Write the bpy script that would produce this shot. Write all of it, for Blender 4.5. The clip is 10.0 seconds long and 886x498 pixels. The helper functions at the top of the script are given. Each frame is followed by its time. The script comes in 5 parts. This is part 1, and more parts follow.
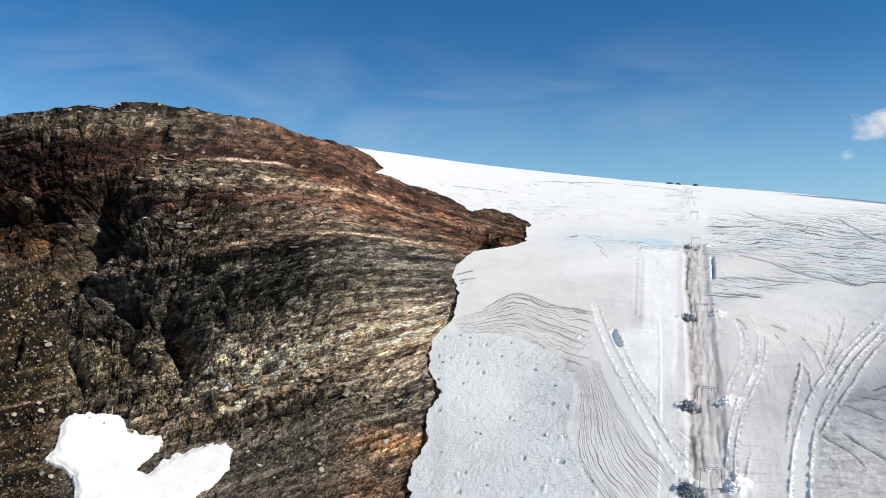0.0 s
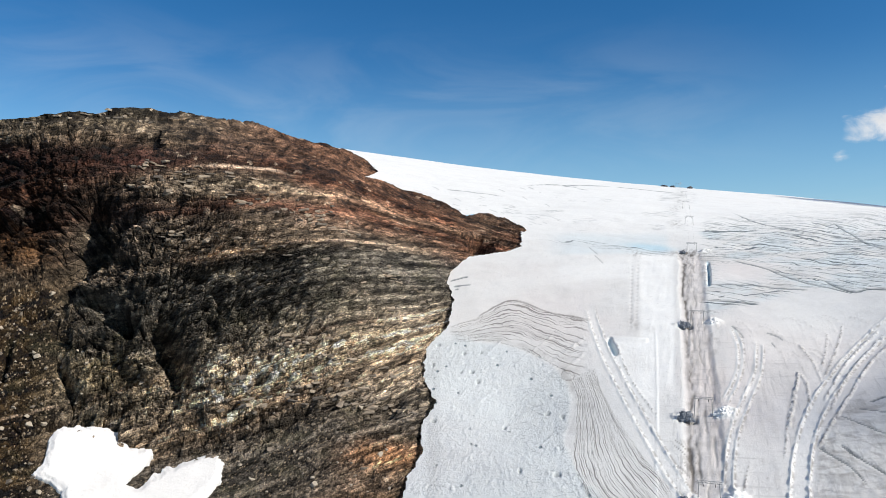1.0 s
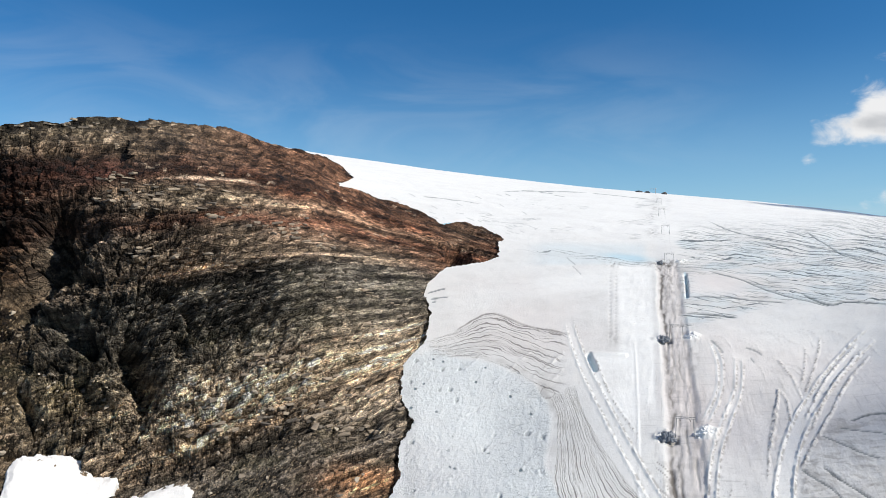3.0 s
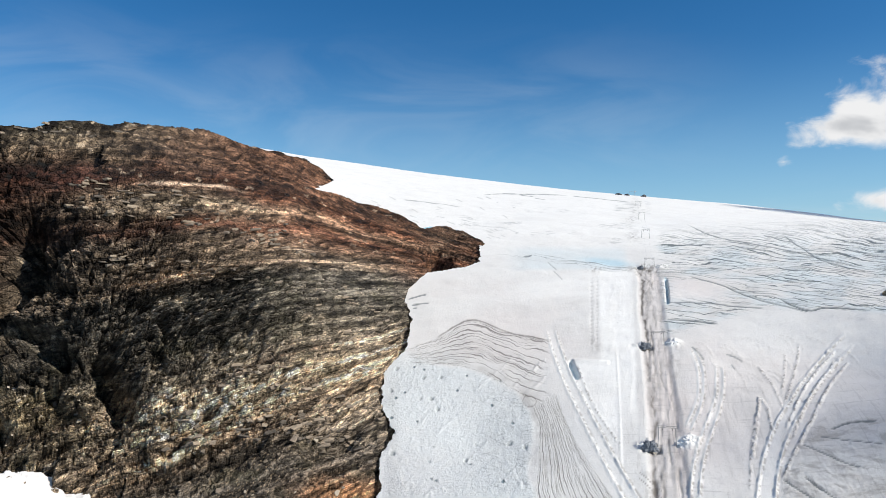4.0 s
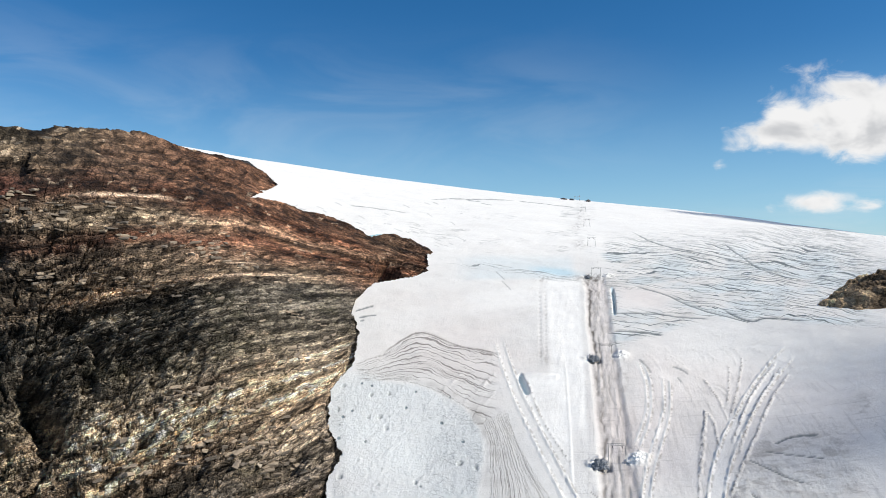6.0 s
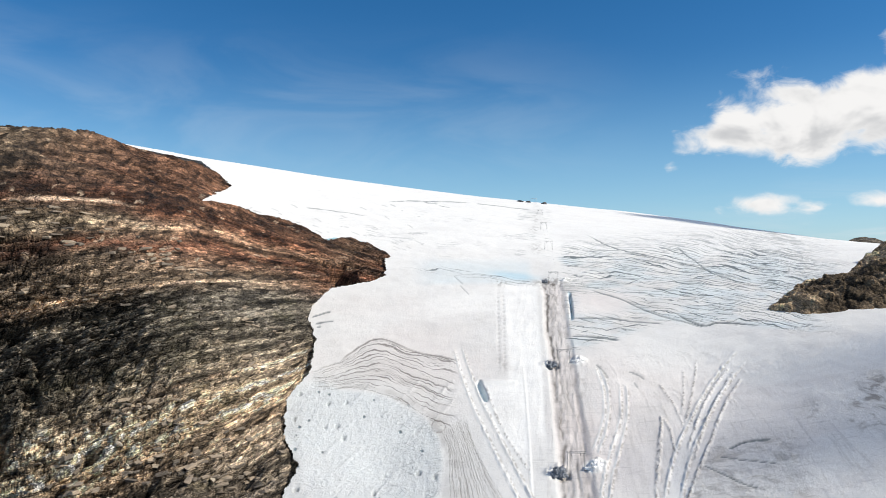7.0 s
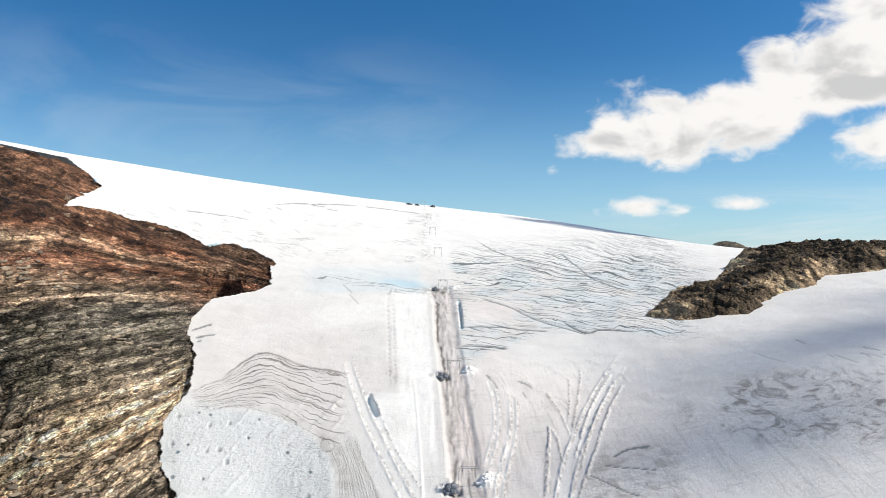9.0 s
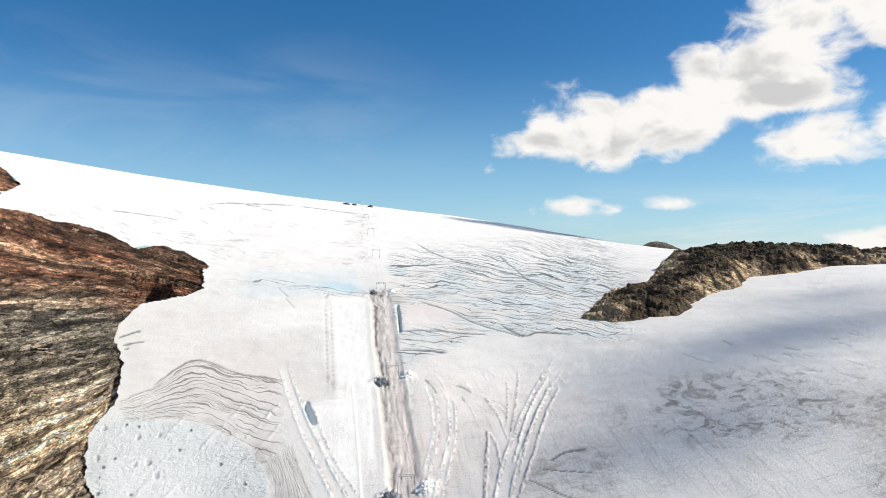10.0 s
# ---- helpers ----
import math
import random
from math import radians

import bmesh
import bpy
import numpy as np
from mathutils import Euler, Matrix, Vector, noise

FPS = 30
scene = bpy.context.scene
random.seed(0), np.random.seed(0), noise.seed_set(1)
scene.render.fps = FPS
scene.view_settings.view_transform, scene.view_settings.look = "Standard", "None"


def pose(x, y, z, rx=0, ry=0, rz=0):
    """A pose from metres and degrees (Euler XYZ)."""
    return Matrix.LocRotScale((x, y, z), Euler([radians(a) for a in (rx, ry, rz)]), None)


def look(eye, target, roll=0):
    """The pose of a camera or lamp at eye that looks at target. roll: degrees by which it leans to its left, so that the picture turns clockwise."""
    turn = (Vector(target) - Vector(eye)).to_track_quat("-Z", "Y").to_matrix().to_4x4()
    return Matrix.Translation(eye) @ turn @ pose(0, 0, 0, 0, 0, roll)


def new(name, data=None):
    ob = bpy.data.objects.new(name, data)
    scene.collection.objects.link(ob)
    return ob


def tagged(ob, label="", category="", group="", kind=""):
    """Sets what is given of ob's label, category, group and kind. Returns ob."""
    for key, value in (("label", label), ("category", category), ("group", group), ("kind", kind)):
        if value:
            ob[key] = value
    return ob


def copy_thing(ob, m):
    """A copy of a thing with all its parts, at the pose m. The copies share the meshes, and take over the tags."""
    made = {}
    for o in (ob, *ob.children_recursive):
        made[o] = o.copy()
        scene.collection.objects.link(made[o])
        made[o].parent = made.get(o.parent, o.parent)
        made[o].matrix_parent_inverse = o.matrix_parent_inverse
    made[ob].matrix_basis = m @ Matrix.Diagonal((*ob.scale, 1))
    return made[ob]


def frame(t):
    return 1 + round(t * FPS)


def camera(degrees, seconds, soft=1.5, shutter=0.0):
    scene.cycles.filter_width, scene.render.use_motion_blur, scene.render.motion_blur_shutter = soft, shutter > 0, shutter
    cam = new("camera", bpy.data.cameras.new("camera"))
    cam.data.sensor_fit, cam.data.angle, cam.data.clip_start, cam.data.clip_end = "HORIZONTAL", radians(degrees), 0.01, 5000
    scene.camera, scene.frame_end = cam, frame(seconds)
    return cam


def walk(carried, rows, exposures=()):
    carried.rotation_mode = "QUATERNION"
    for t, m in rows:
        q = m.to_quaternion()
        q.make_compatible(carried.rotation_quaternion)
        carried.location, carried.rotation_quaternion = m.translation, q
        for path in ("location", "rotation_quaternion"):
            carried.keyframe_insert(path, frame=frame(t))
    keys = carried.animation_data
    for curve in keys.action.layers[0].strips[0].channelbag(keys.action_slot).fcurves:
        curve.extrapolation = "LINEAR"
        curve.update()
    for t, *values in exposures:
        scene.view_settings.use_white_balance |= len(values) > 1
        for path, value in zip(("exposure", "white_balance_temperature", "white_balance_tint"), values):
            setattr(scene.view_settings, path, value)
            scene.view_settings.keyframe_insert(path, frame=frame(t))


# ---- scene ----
# ---- camera ----
cam = camera(64.47, 10.0, soft=0.8, shutter=0.5)
PATH = [
    (0.0, pose(0.000, -0.000, 60.000, 90.000, -0.000, -0.000)),
    (0.5, pose(-0.135, 0.950, 61.186, 90.034, 0.023, -0.092)),
    (1.0, pose(-0.120, 2.031, 62.255, 90.068, 0.025, -0.454)),
    (1.5, pose(-0.164, 3.164, 63.251, 90.116, 0.026, -0.930)),
    (2.0, pose(-0.330, 4.260, 64.291, 90.151, 0.046, -1.385)),
    (2.5, pose(-0.527, 5.365, 65.316, 90.196, 0.064, -1.866)),
    (4.0, pose(-0.858, 8.470, 68.355, 90.293, 0.112, -4.056)),
    (4.5, pose(-0.944, 9.559, 69.514, 90.290, 0.143, -5.096)),
    (5.0, pose(-1.048, 10.564, 70.566, 90.289, 0.137, -6.151)),
    (6.5, pose(-1.500, 13.549, 73.545, 90.356, 0.143, -10.036)),
    (7.0, pose(-1.670, 14.474, 74.556, 90.351, 0.115, -11.988)),
    (7.5, pose(-1.736, 15.369, 75.544, 90.361, 0.140, -13.934)),
    (8.0, pose(-1.726, 16.326, 76.568, 90.355, 0.116, -16.077)),
    (8.5, pose(-1.671, 17.177, 77.513, 90.347, 0.115, -18.481)),
    (9.0, pose(-1.509, 17.958, 78.461, 90.305, 0.121, -21.100)),
    (9.5, pose(-1.381, 18.538, 79.405, 90.254, 0.115, -23.787)),
    (10.0, pose(-1.443, 19.093, 80.430, 90.183, 0.130, -26.184)),
]
walk(cam, PATH, exposures=[(0.0, -0.13, 6450, 10), (5.0, -0.10, 6480, 10), (10.0, 0.01, 6750, 10)])

# ---- world, sun, exposure ----
SUN_AZ, SUN_EL = 114.0, 37.0      # degrees clockwise from +y, and above the horizon
sun_way = Vector((math.sin(radians(SUN_AZ)) * math.cos(radians(SUN_EL)),
                  math.cos(radians(SUN_AZ)) * math.cos(radians(SUN_EL)), math.sin(radians(SUN_EL))))


class Shader:
    """Short hand for node trees."""

    def __init__(self, tree):
        tree.nodes.clear()
        self.t = tree

    def n(self, kind, **props):
        node = self.t.nodes.new(kind)
        for key, value in props.items():
            if key == "operation":
                node.operation = value
            elif key == "blend_type":
                node.blend_type = value
            elif key == "data_type":
                node.data_type = value
            elif key == "feature":
                node.feature = value
            elif key == "noise_dimensions":
                node.noise_dimensions = value
        return node

    def link(self, a, b):
        self.t.links.new(a, b)

    def put(self, value, socket):
        if hasattr(value, "is_output"):
            self.link(value, socket)
        else:
            socket.default_value = value

    def math(self, op, a, b=0.0, clamp=False):
        node = self.n("ShaderNodeMath", operation=op)
        node.use_clamp = clamp
        self.put(a, node.inputs[0])
        self.put(b, node.inputs[1])
        return node.outputs[0]

    def vmath(self, op, a, b=(0, 0, 0)):
        node = self.n("ShaderNodeVectorMath", operation=op)
        self.put(a, node.inputs[0])
        self.put(b, node.inputs[1])
        return node.outputs["Value"] if op in ("DOT_PRODUCT", "LENGTH") else node.outputs[0]

    def mix(self, f, a, b, blend="MIX"):
        node = self.n("ShaderNodeMix", data_type="RGBA")
        node.blend_type = blend
        self.put(f, node.inputs[0])
        self.put(a, node.inputs[6])
        self.put(b, node.inputs[7])
        return node.outputs[2]

    def noise(self, vec, scale, detail=4.0, rough=0.55, distort=0.0):
        node = self.n("ShaderNodeTexNoise")
        self.put(vec, node.inputs["Vector"])
        node.inputs["Scale"].default_value = scale
        node.inputs["Detail"].default_value = detail
        node.inputs["Roughness"].default_value = rough
        node.inputs["Distortion"].default_value = distort
        return node.outputs["Fac"]

    def span(self, v, lo, hi, to_lo=0.0, to_hi=1.0):
        node = self.n("ShaderNodeMapRange")
        node.interpolation_type = "SMOOTHSTEP"
        self.put(v, node.inputs[0])
        for k, x in enumerate((lo, hi, to_lo, to_hi)):
            self.put(x, node.inputs[k + 1])
        return node.outputs[0]

    def attr(self, name):
        node = self.n("ShaderNodeAttribute")
        node.attribute_name = name
        return node


def build_world():
    world = bpy.data.worlds.new("sky")
    scene.world = world
    world.use_nodes = True
    s = Shader(world.node_tree)
    sky = s.n("ShaderNodeTexSky")
    sky.sky_type, sky.sun_disc = "NISHITA", False
    sky.sun_elevation, sky.sun_rotation = radians(SUN_EL), radians(SUN_AZ)
    sky.altitude, sky.air_density, sky.dust_density, sky.ozone_density = 1500, 1.0, 0.2, 3.0
    co = s.n("ShaderNodeTexCoord").outputs["Generated"]
    parts = s.n("ShaderNodeSeparateXYZ")
    s.link(co, parts.inputs[0])
    x, y, z = parts.outputs
    # bearing and height of a direction
    azim = s.math("ARCTAN2", x, y)
    high = s.math("ARCSINE", z)
    flat = s.n("ShaderNodeCombineXYZ")
    s.put(azim, flat.inputs[0])
    s.put(s.math("MULTIPLY", high, 1.5), flat.inputs[1])
    def lumps_at(shift):
        where = s.vmath("ADD", flat.outputs[0], shift)
        big = s.noise(where, 8.0, 3.0, 0.5, 0.3)
        fine = s.noise(where, 22.0, 7.0, 0.62, 0.5)
        return s.math("ADD", s.math("MULTIPLY", s.math("SUBTRACT", big, 0.5), 1.5), s.math("MULTIPLY", s.math("SUBTRACT", fine, 0.5), 0.95))
    lump = lumps_at((0, 0, 0))
    body = None
    # azimuth, height, half width, half height, all in degrees: the heaps of the one large cumulus and its puffs
    for az, el, wa, we, gain in ((39.0, 9.4, 5.6, 3.4, 1.0), (34.8, 8.9, 4.0, 2.7, 1.0), (44.5, 9.6, 5.6, 3.4, 1.0), (49.0, 11.8, 5.0, 3.2, 1.0), (52.5, 15.2, 5.8, 4.2, 1.0), (59.0, 18.0, 7.0, 5.5, 1.0),
                                 (47.0, 14.0, 2.4, 2.2, 0.5), (53.0, 11.6, 5.0, 2.6, 1.0), (53.6, 7.6, 4.8, 2.6, 0.95), (60.5, 8.6, 3.4, 2.2, 0.9), (38.0, 13.2, 1.4, 1.1, 0.25), (29.9, 6.6, 0.7, 0.5, 0.35), (36.0, 3.6, 2.0, 0.7, 0.42),
                                 (40.2, 3.2, 1.3, 0.5, 0.38), (43.9, 3.6, 1.7, 0.6, 0.45), (58.0, 0.6, 4.5, 0.9, 0.9), (75.0, 13.0, 9.0, 6.0, 1.0)):
        dx = s.math("MULTIPLY", s.math("SUBTRACT", azim, radians(az)), 1 / radians(wa))
        dy = s.math("MULTIPLY", s.math("SUBTRACT", high, radians(el)), 1 / radians(we))
        # flat underneath
        dy = s.math("MAXIMUM", dy, s.math("MULTIPLY", dy, -1.25))
        r = s.math("SQRT", s.math("ADD", s.math("MULTIPLY", dx, dx), s.math("MULTIPLY", dy, dy)))
        blob = s.math("MULTIPLY", s.math("SUBTRACT", 1.0, r), gain)
        body = blob if body is None else s.math("MAXIMUM", body, blob)
    density = s.math("ADD", body, s.math("MULTIPLY", lump, 1.15))
    cover = s.span(density, -0.06, 0.46)
    broad = s.noise(co, 3.2, 6.0, 0.58, 0.3)
    aside = s.math("MAXIMUM", s.span(high, radians(26), radians(38)), s.span(s.math("ABSOLUTE", s.math("SUBTRACT", azim, radians(13.0))), radians(62), radians(80)))
    others = s.math("MULTIPLY", s.math("MULTIPLY", s.span(broad, 0.46, 0.62), aside), s.span(high, radians(2), radians(10)))
    # haze veils low down, and wide thin cirrus over the far side
    wide = s.n("ShaderNodeMapping")
    wide.inputs["Scale"].default_value = (1.0, 5.0, 1.0)
    s.link(flat.outputs[0], wide.inputs[0])
    veil = s.noise(wide.outputs[0], 4.0, 6.0, 0.6, 0.8)
    soft_veil = s.noise(s.vmath("MULTIPLY", flat.outputs[0], (1.0, 1.9, 1.0)), 4.2, 6.0, 0.55, 0.9)
    low = s.math("MULTIPLY", s.span(high, radians(-1), radians(7), 1.0, 0.0), s.span(azim, radians(24), radians(52)))
    streak = s.math("MULTIPLY", s.math("MULTIPLY", s.span(veil, 0.42, 0.72), low), 0.75)
    cirr_az = s.math("MULTIPLY", s.span(azim, radians(-50), radians(-27)), s.span(azim, radians(-24), radians(-6), 1.0, 0.0))
    cirr_el = s.math("MULTIPLY", s.span(high, radians(5), radians(11)), s.span(high, radians(13), radians(19), 1.0, 0.0))
    cirrus = s.math("MULTIPLY", s.math("MULTIPLY", s.span(soft_veil, 0.38, 0.66), s.math("MULTIPLY", cirr_az, cirr_el)), 0.11)
    film_el = s.math("MULTIPLY", s.span(high, radians(4), radians(8)), s.span(high, radians(11), radians(19), 1.0, 0.0))
    film_az = s.math("MULTIPLY", s.span(azim, radians(-30), radians(-14)), s.span(azim, radians(14), radians(30), 1.0, 0.0))
    film = s.math("MULTIPLY", s.math("MULTIPLY", s.span(soft_veil, 0.36, 0.70), s.math("MULTIPLY", film_el, film_az)), 0.12)
    thin = s.math("MAXIMUM", streak, s.math("MAXIMUM", cirrus, film))
    rich = s.n("ShaderNodeHueSaturation")
    rich.inputs["Saturation"].default_value, rich.inputs["Value"].default_value = 1.34, 1.46
    s.link(sky.outputs[0], rich.inputs["Color"])
    base = s.mix(s.math("MULTIPLY", s.span(high, radians(-1), radians(16), 1.0, 0.0), 0.58), rich.outputs[0], (4.6, 8.8, 12.2, 1))
    base = s.mix(thin, base, (10.5, 11.2, 11.8, 1))
    # sides turned from the sun are grey
    broad_lump = s.noise(flat.outputs[0], 9.0, 4.0, 0.55, 0.4)
    turned = s.math("SUBTRACT", s.noise(s.vmath("ADD", flat.outputs[0], (0.02, 0.035, 0)), 9.0, 4.0, 0.55, 0.4), broad_lump)
    grey = s.math("MULTIPLY", s.span(density, 0.1, 0.9), s.span(turned, -0.05, 0.16))
    cloud = s.mix(grey, (12.6, 12.6, 12.6, 1), (8.2, 8.4, 8.7, 1))
    final = s.mix(s.math("MULTIPLY", others, 0.85), s.mix(cover, base, cloud), (10.0, 10.2, 10.4, 1))
    bg = s.n("ShaderNodeBackground")
    s.link(final, bg.inputs[0])
    bg.inputs[1].default_value = 0.075
    out = s.n("ShaderNodeOutputWorld")
    s.link(bg.outputs[0], out.inputs[0])


build_world()
lamp = bpy.data.lights.new("sun", "SUN")
lamp.energy, lamp.angle, lamp.color = 5.0, radians(0.53), (1.0, 0.925, 0.81)
sun = new("sun", lamp)
sun.matrix_world = look((300, -200, 300), Vector((300, -200, 300)) - sun_way)

# ---- noise on arrays ----


def chance(i, j, k, seed=0):
    """A number from 0 to 1 for each lattice place."""
    i, j, k = (np.asarray(a, np.float32).astype(np.int32).astype(np.uint32) for a in (i, j, k))
    h = i * np.uint32(374761393) + j * np.uint32(668265263) + k * np.uint32(2147483647) + np.uint32(seed * 974634917 & 0xFFFFFFFF)
    h = (h ^ (h >> np.uint32(13))) * np.uint32(1274126177)
    h = (h ^ (h >> np.uint32(15))) * np.uint32(2246822519)
    return ((h ^ (h >> np.uint32(16))) & np.uint32(0xFFFFFF)).astype(np.float32) / np.float32(16777215.0)


def vnoise(x, y, z, seed=0):
    total, sides = 0.0, []
    for a, prime in ((x, 374761393), (y, 668265263), (z, 2147483647)):
        base = np.floor(a)
        f = (a - base).astype(np.float32)
        f = f * f * f * (f * (f * 6 - 15) + 10)
        h = base.astype(np.int32).astype(np.uint32) * np.uint32(prime)
        sides.append(((1 - f, h), (f, h + np.uint32(prime))))
    start = np.uint32(seed * 974634917 & 0xFFFFFFFF)
    for fx, hx in sides[0]:
        for fy, hy in sides[1]:
            fxy, hxy = fx * fy, hx + hy + start
            for fz, hz in sides[2]:
                h = hxy + hz
                h = (h ^ (h >> np.uint32(13))) * np.uint32(1274126177)
                h = (h ^ (h >> np.uint32(15))) * np.uint32(2246822519)
                total = total + fxy * fz * ((h ^ (h >> np.uint32(16))) & np.uint32(0xFFFFFF)).astype(np.float32)
    return total * np.float32(2 / 16777215.0) - 1


def fbm(x, y, z, octaves=4, seed=0, gain=0.5):
    total, amp, norm, f = 0.0, 1.0, 0.0, 1.0
    for o in range(octaves):
        total = total + amp * vnoise(x * f + 17.3 * o, y * f - 9.1 * o, z * f + 4.7 * o, seed + o)
        norm += amp
        amp *= gain
        f *= 2.03
    return total / norm


def cells(x, y, z, seed=0):
    """Distances to the nearest and second nearest scattered point, the nearest one's number, and the height there of a tilted facet for each point."""
    x, y, z = (a.astype(np.float32) for a in (x, y, z))
    i, j, k = np.floor(x), np.floor(y), np.floor(z)
    d1, d2 = np.full(x.shape, 81, np.float32), np.full(x.shape, 81, np.float32)
    who, tilt = np.zeros(x.shape, np.float32), np.zeros(x.shape, np.float32)
    flat = float(z.min()) == float(z.max())
    for a in (-1, 0, 1):
        for b in (-1, 0, 1):
            for c in (0,) if flat else (-1, 0, 1):
                ci, cj, ck = i + a, j + b, k + c
                h1 = chance(ci, cj, ck, seed)
                h2, h3 = (h1 * 331.7) % 1.0, (h1 * 7919.3) % 1.0
                dx, dy, dz = x - ci - h1, y - cj - h2, z - ck - h3
                d = dx * dx + dy * dy + dz * dz
                near = d < d1
                d2 = np.where(near, d1, np.minimum(d2, d))
                h4 = (h1 * 7.31 + h2 * 3.17 + h3 * 5.71) % 1.0
                who = np.where(near, h4, who)
                slope = ((h4 * 13.7) % 1 - 0.5) * dx + ((h4 * 29.3) % 1 - 0.5) * dy + ((h4 * 41.9) % 1 - 0.5) * dz
                tilt = np.where(near, slope, tilt)
                d1 = np.where(near, d, d1)
    return np.sqrt(d1), np.sqrt(d2), who, tilt


def bedded(along, bed, width, thick, seed):
    """Blocks between bedding planes and upright joints: the block's number, its tilt, and how near its edges lie."""
    k = np.floor(bed / thick)
    fb = bed / thick - k
    w = width * (0.6 + 0.9 * chance(k, k * 0, k * 0, seed))
    s = along / w + 9 * chance(k, k * 0 + 1, k * 0, seed)
    j = np.floor(s)
    fj = s - j
    who = chance(j, k, k * 0, seed + 1)
    tilt = ((who * 13.7) % 1 - 0.5) * (fj - 0.5) + ((who * 29.3) % 1 - 0.35) * (fb - 0.5)
    edge = np.minimum(np.minimum(fj, 1 - fj) * width / thick, np.minimum(fb, 1 - fb))
    return who, tilt, edge


def step(lo, hi, v):
    t = np.clip((v - lo) / (hi - lo), 0, 1)
    return t * t * (3 - 2 * t)


def bspline(table, u, v):
    nu, nv = table.shape
    u, v = np.clip(u, 1, nu - 2.0001), np.clip(v, 1, nv - 2.0001)
    i, j = u.astype(int), v.astype(int)

    def w(t):
        return ((1 - t) ** 3 / 6, (3 * t ** 3 - 6 * t ** 2 + 4) / 6, (-3 * t ** 3 + 3 * t ** 2 + 3 * t + 1) / 6, t ** 3 / 6)
    wu, wv = w(u - i), w(v - j)
    return sum(wu[a] * wv[b] * table[i - 1 + a, j - 1 + b] for a in range(4) for b in range(4))


def near_line(px, py, points):
    """Distance to a polyline, and how far along it (0 to 1) the nearest place lies."""
    best, where, side = np.full(px.shape, 1e9), np.zeros(px.shape), np.zeros(px.shape)
    n = len(points) - 1
    for k in range(n):
        (ax, ay), (bx, by) = points[k], points[k + 1]
        dx, dy = bx - ax, by - ay
        t = np.clip(((px - ax) * dx + (py - ay) * dy) / (dx * dx + dy * dy), 0, 1)
        d = np.hypot(px - ax - t * dx, py - ay - t * dy)
        near = d < best
        best = np.where(near, d, best)
        where = np.where(near, (k + t) / n, where)
        side = np.where(near, np.sign(dx * (py - ay) - dy * (px - ax)), side)
    return best, where, side


def smooth_line(points, rounds=2):
    """Corners cut off a polyline."""
    for _ in range(rounds):
        out = [points[0]]
        for (ax, ay), (bx, by) in zip(points, points[1:]):
            out += [(0.75 * ax + 0.25 * bx, 0.75 * ay + 0.25 * by), (0.25 * ax + 0.75 * bx, 0.25 * ay + 0.75 * by)]
        points = out + [points[-1]]
    return points


def inside(px, py, points):
    hit = np.zeros(px.shape, bool)
    for (ax, ay), (bx, by) in zip(points, points[1:] + points[:1]):
        if ay != by:
            hit ^= ((ay > py) != (by > py)) & (px < (bx - ax) * (py - ay) / (by - ay) + ax)
    return hit


# ---- the lie of the land ----
# heights of the ice: rows every 15 degrees of bearing from -29, columns every factor 1.4 of range from 65 m
ICE = np.array([
    [-35.7, -23.5, -11.0, 2.9, 25.9, 67.3, 123.0, 185.1, 246.8, 293.6, 313.6, 322.4],
    [-30.2, -16.9, -3.4, 6.6, 22.5, 61.0, 109.4, 161.1, 217.2, 255.1, 252.7, 247.6],
    [-26.2, -12.2, 1.5, 12.0, 28.1, 63.5, 97.5, 136.4, 182.5, 204.6, 185.8, 170.0],
    [-25.3, -11.4, 0.7, 15.5, 32.8, 62.0, 88.0, 114.4, 151.8, 164.2, 129.2, 92.8],
    [-27.5, -12.3, 1.2, 16.0, 35.4, 56.8, 78.3, 89.9, 128.3, 127.5, 69.5, 6.2],
    [-33.0, -15.0, 3.9, 27.2, 46.6, 59.8, 75.7, 80.7, 70.8, -9.1, -56.4, -104.8],
    [-40.4, -20.8, 0.3, 26.9, 52.0, 69.3, 80.3, 70.3, 23.2, -69.1, -143.3, -207.8],
    [-48.0, -26.3, -2.4, 26.2, 54.5, 73.4, 74.8, 44.9, -24.3, -120.9, -214.9, -299.7]])
# depth of the rock face: logarithm of the distance ahead (in 100 m) over bearing and height tangents from the start
# camera
FACE = np.array([
    [0.299, 0.361, 0.421, 0.504, 0.618, 0.737, 0.851, 0.957, 1.037],
    [0.313, 0.388, 0.453, 0.530, 0.638, 0.726, 0.761, 0.866, 0.993],
    [0.315, 0.405, 0.496, 0.574, 0.659, 0.761, 0.747, 0.833, 1.027],
    [0.321, 0.437, 0.552, 0.623, 0.643, 0.719, 0.857, 1.035, 1.239],
    [0.318, 0.467, 0.567, 0.641, 0.742, 0.752, 0.866, 1.232, 1.531],
    [0.268, 0.440, 0.589, 0.678, 0.789, 0.812, 1.079, 1.496, 1.843],
    [0.220, 0.366, 0.577, 0.763, 0.876, 1.072, 1.401, 1.773, 2.133],
    [0.321, 0.498, 0.653, 0.896, 1.137, 1.390, 1.754, 2.056, 2.393],
    [0.425, 0.583, 0.726, 0.893, 1.041, 1.300, 1.788, 2.200, 2.593],
    [0.512, 0.641, 0.757, 0.874, 1.028, 1.327, 1.798, 2.283, 2.746]])


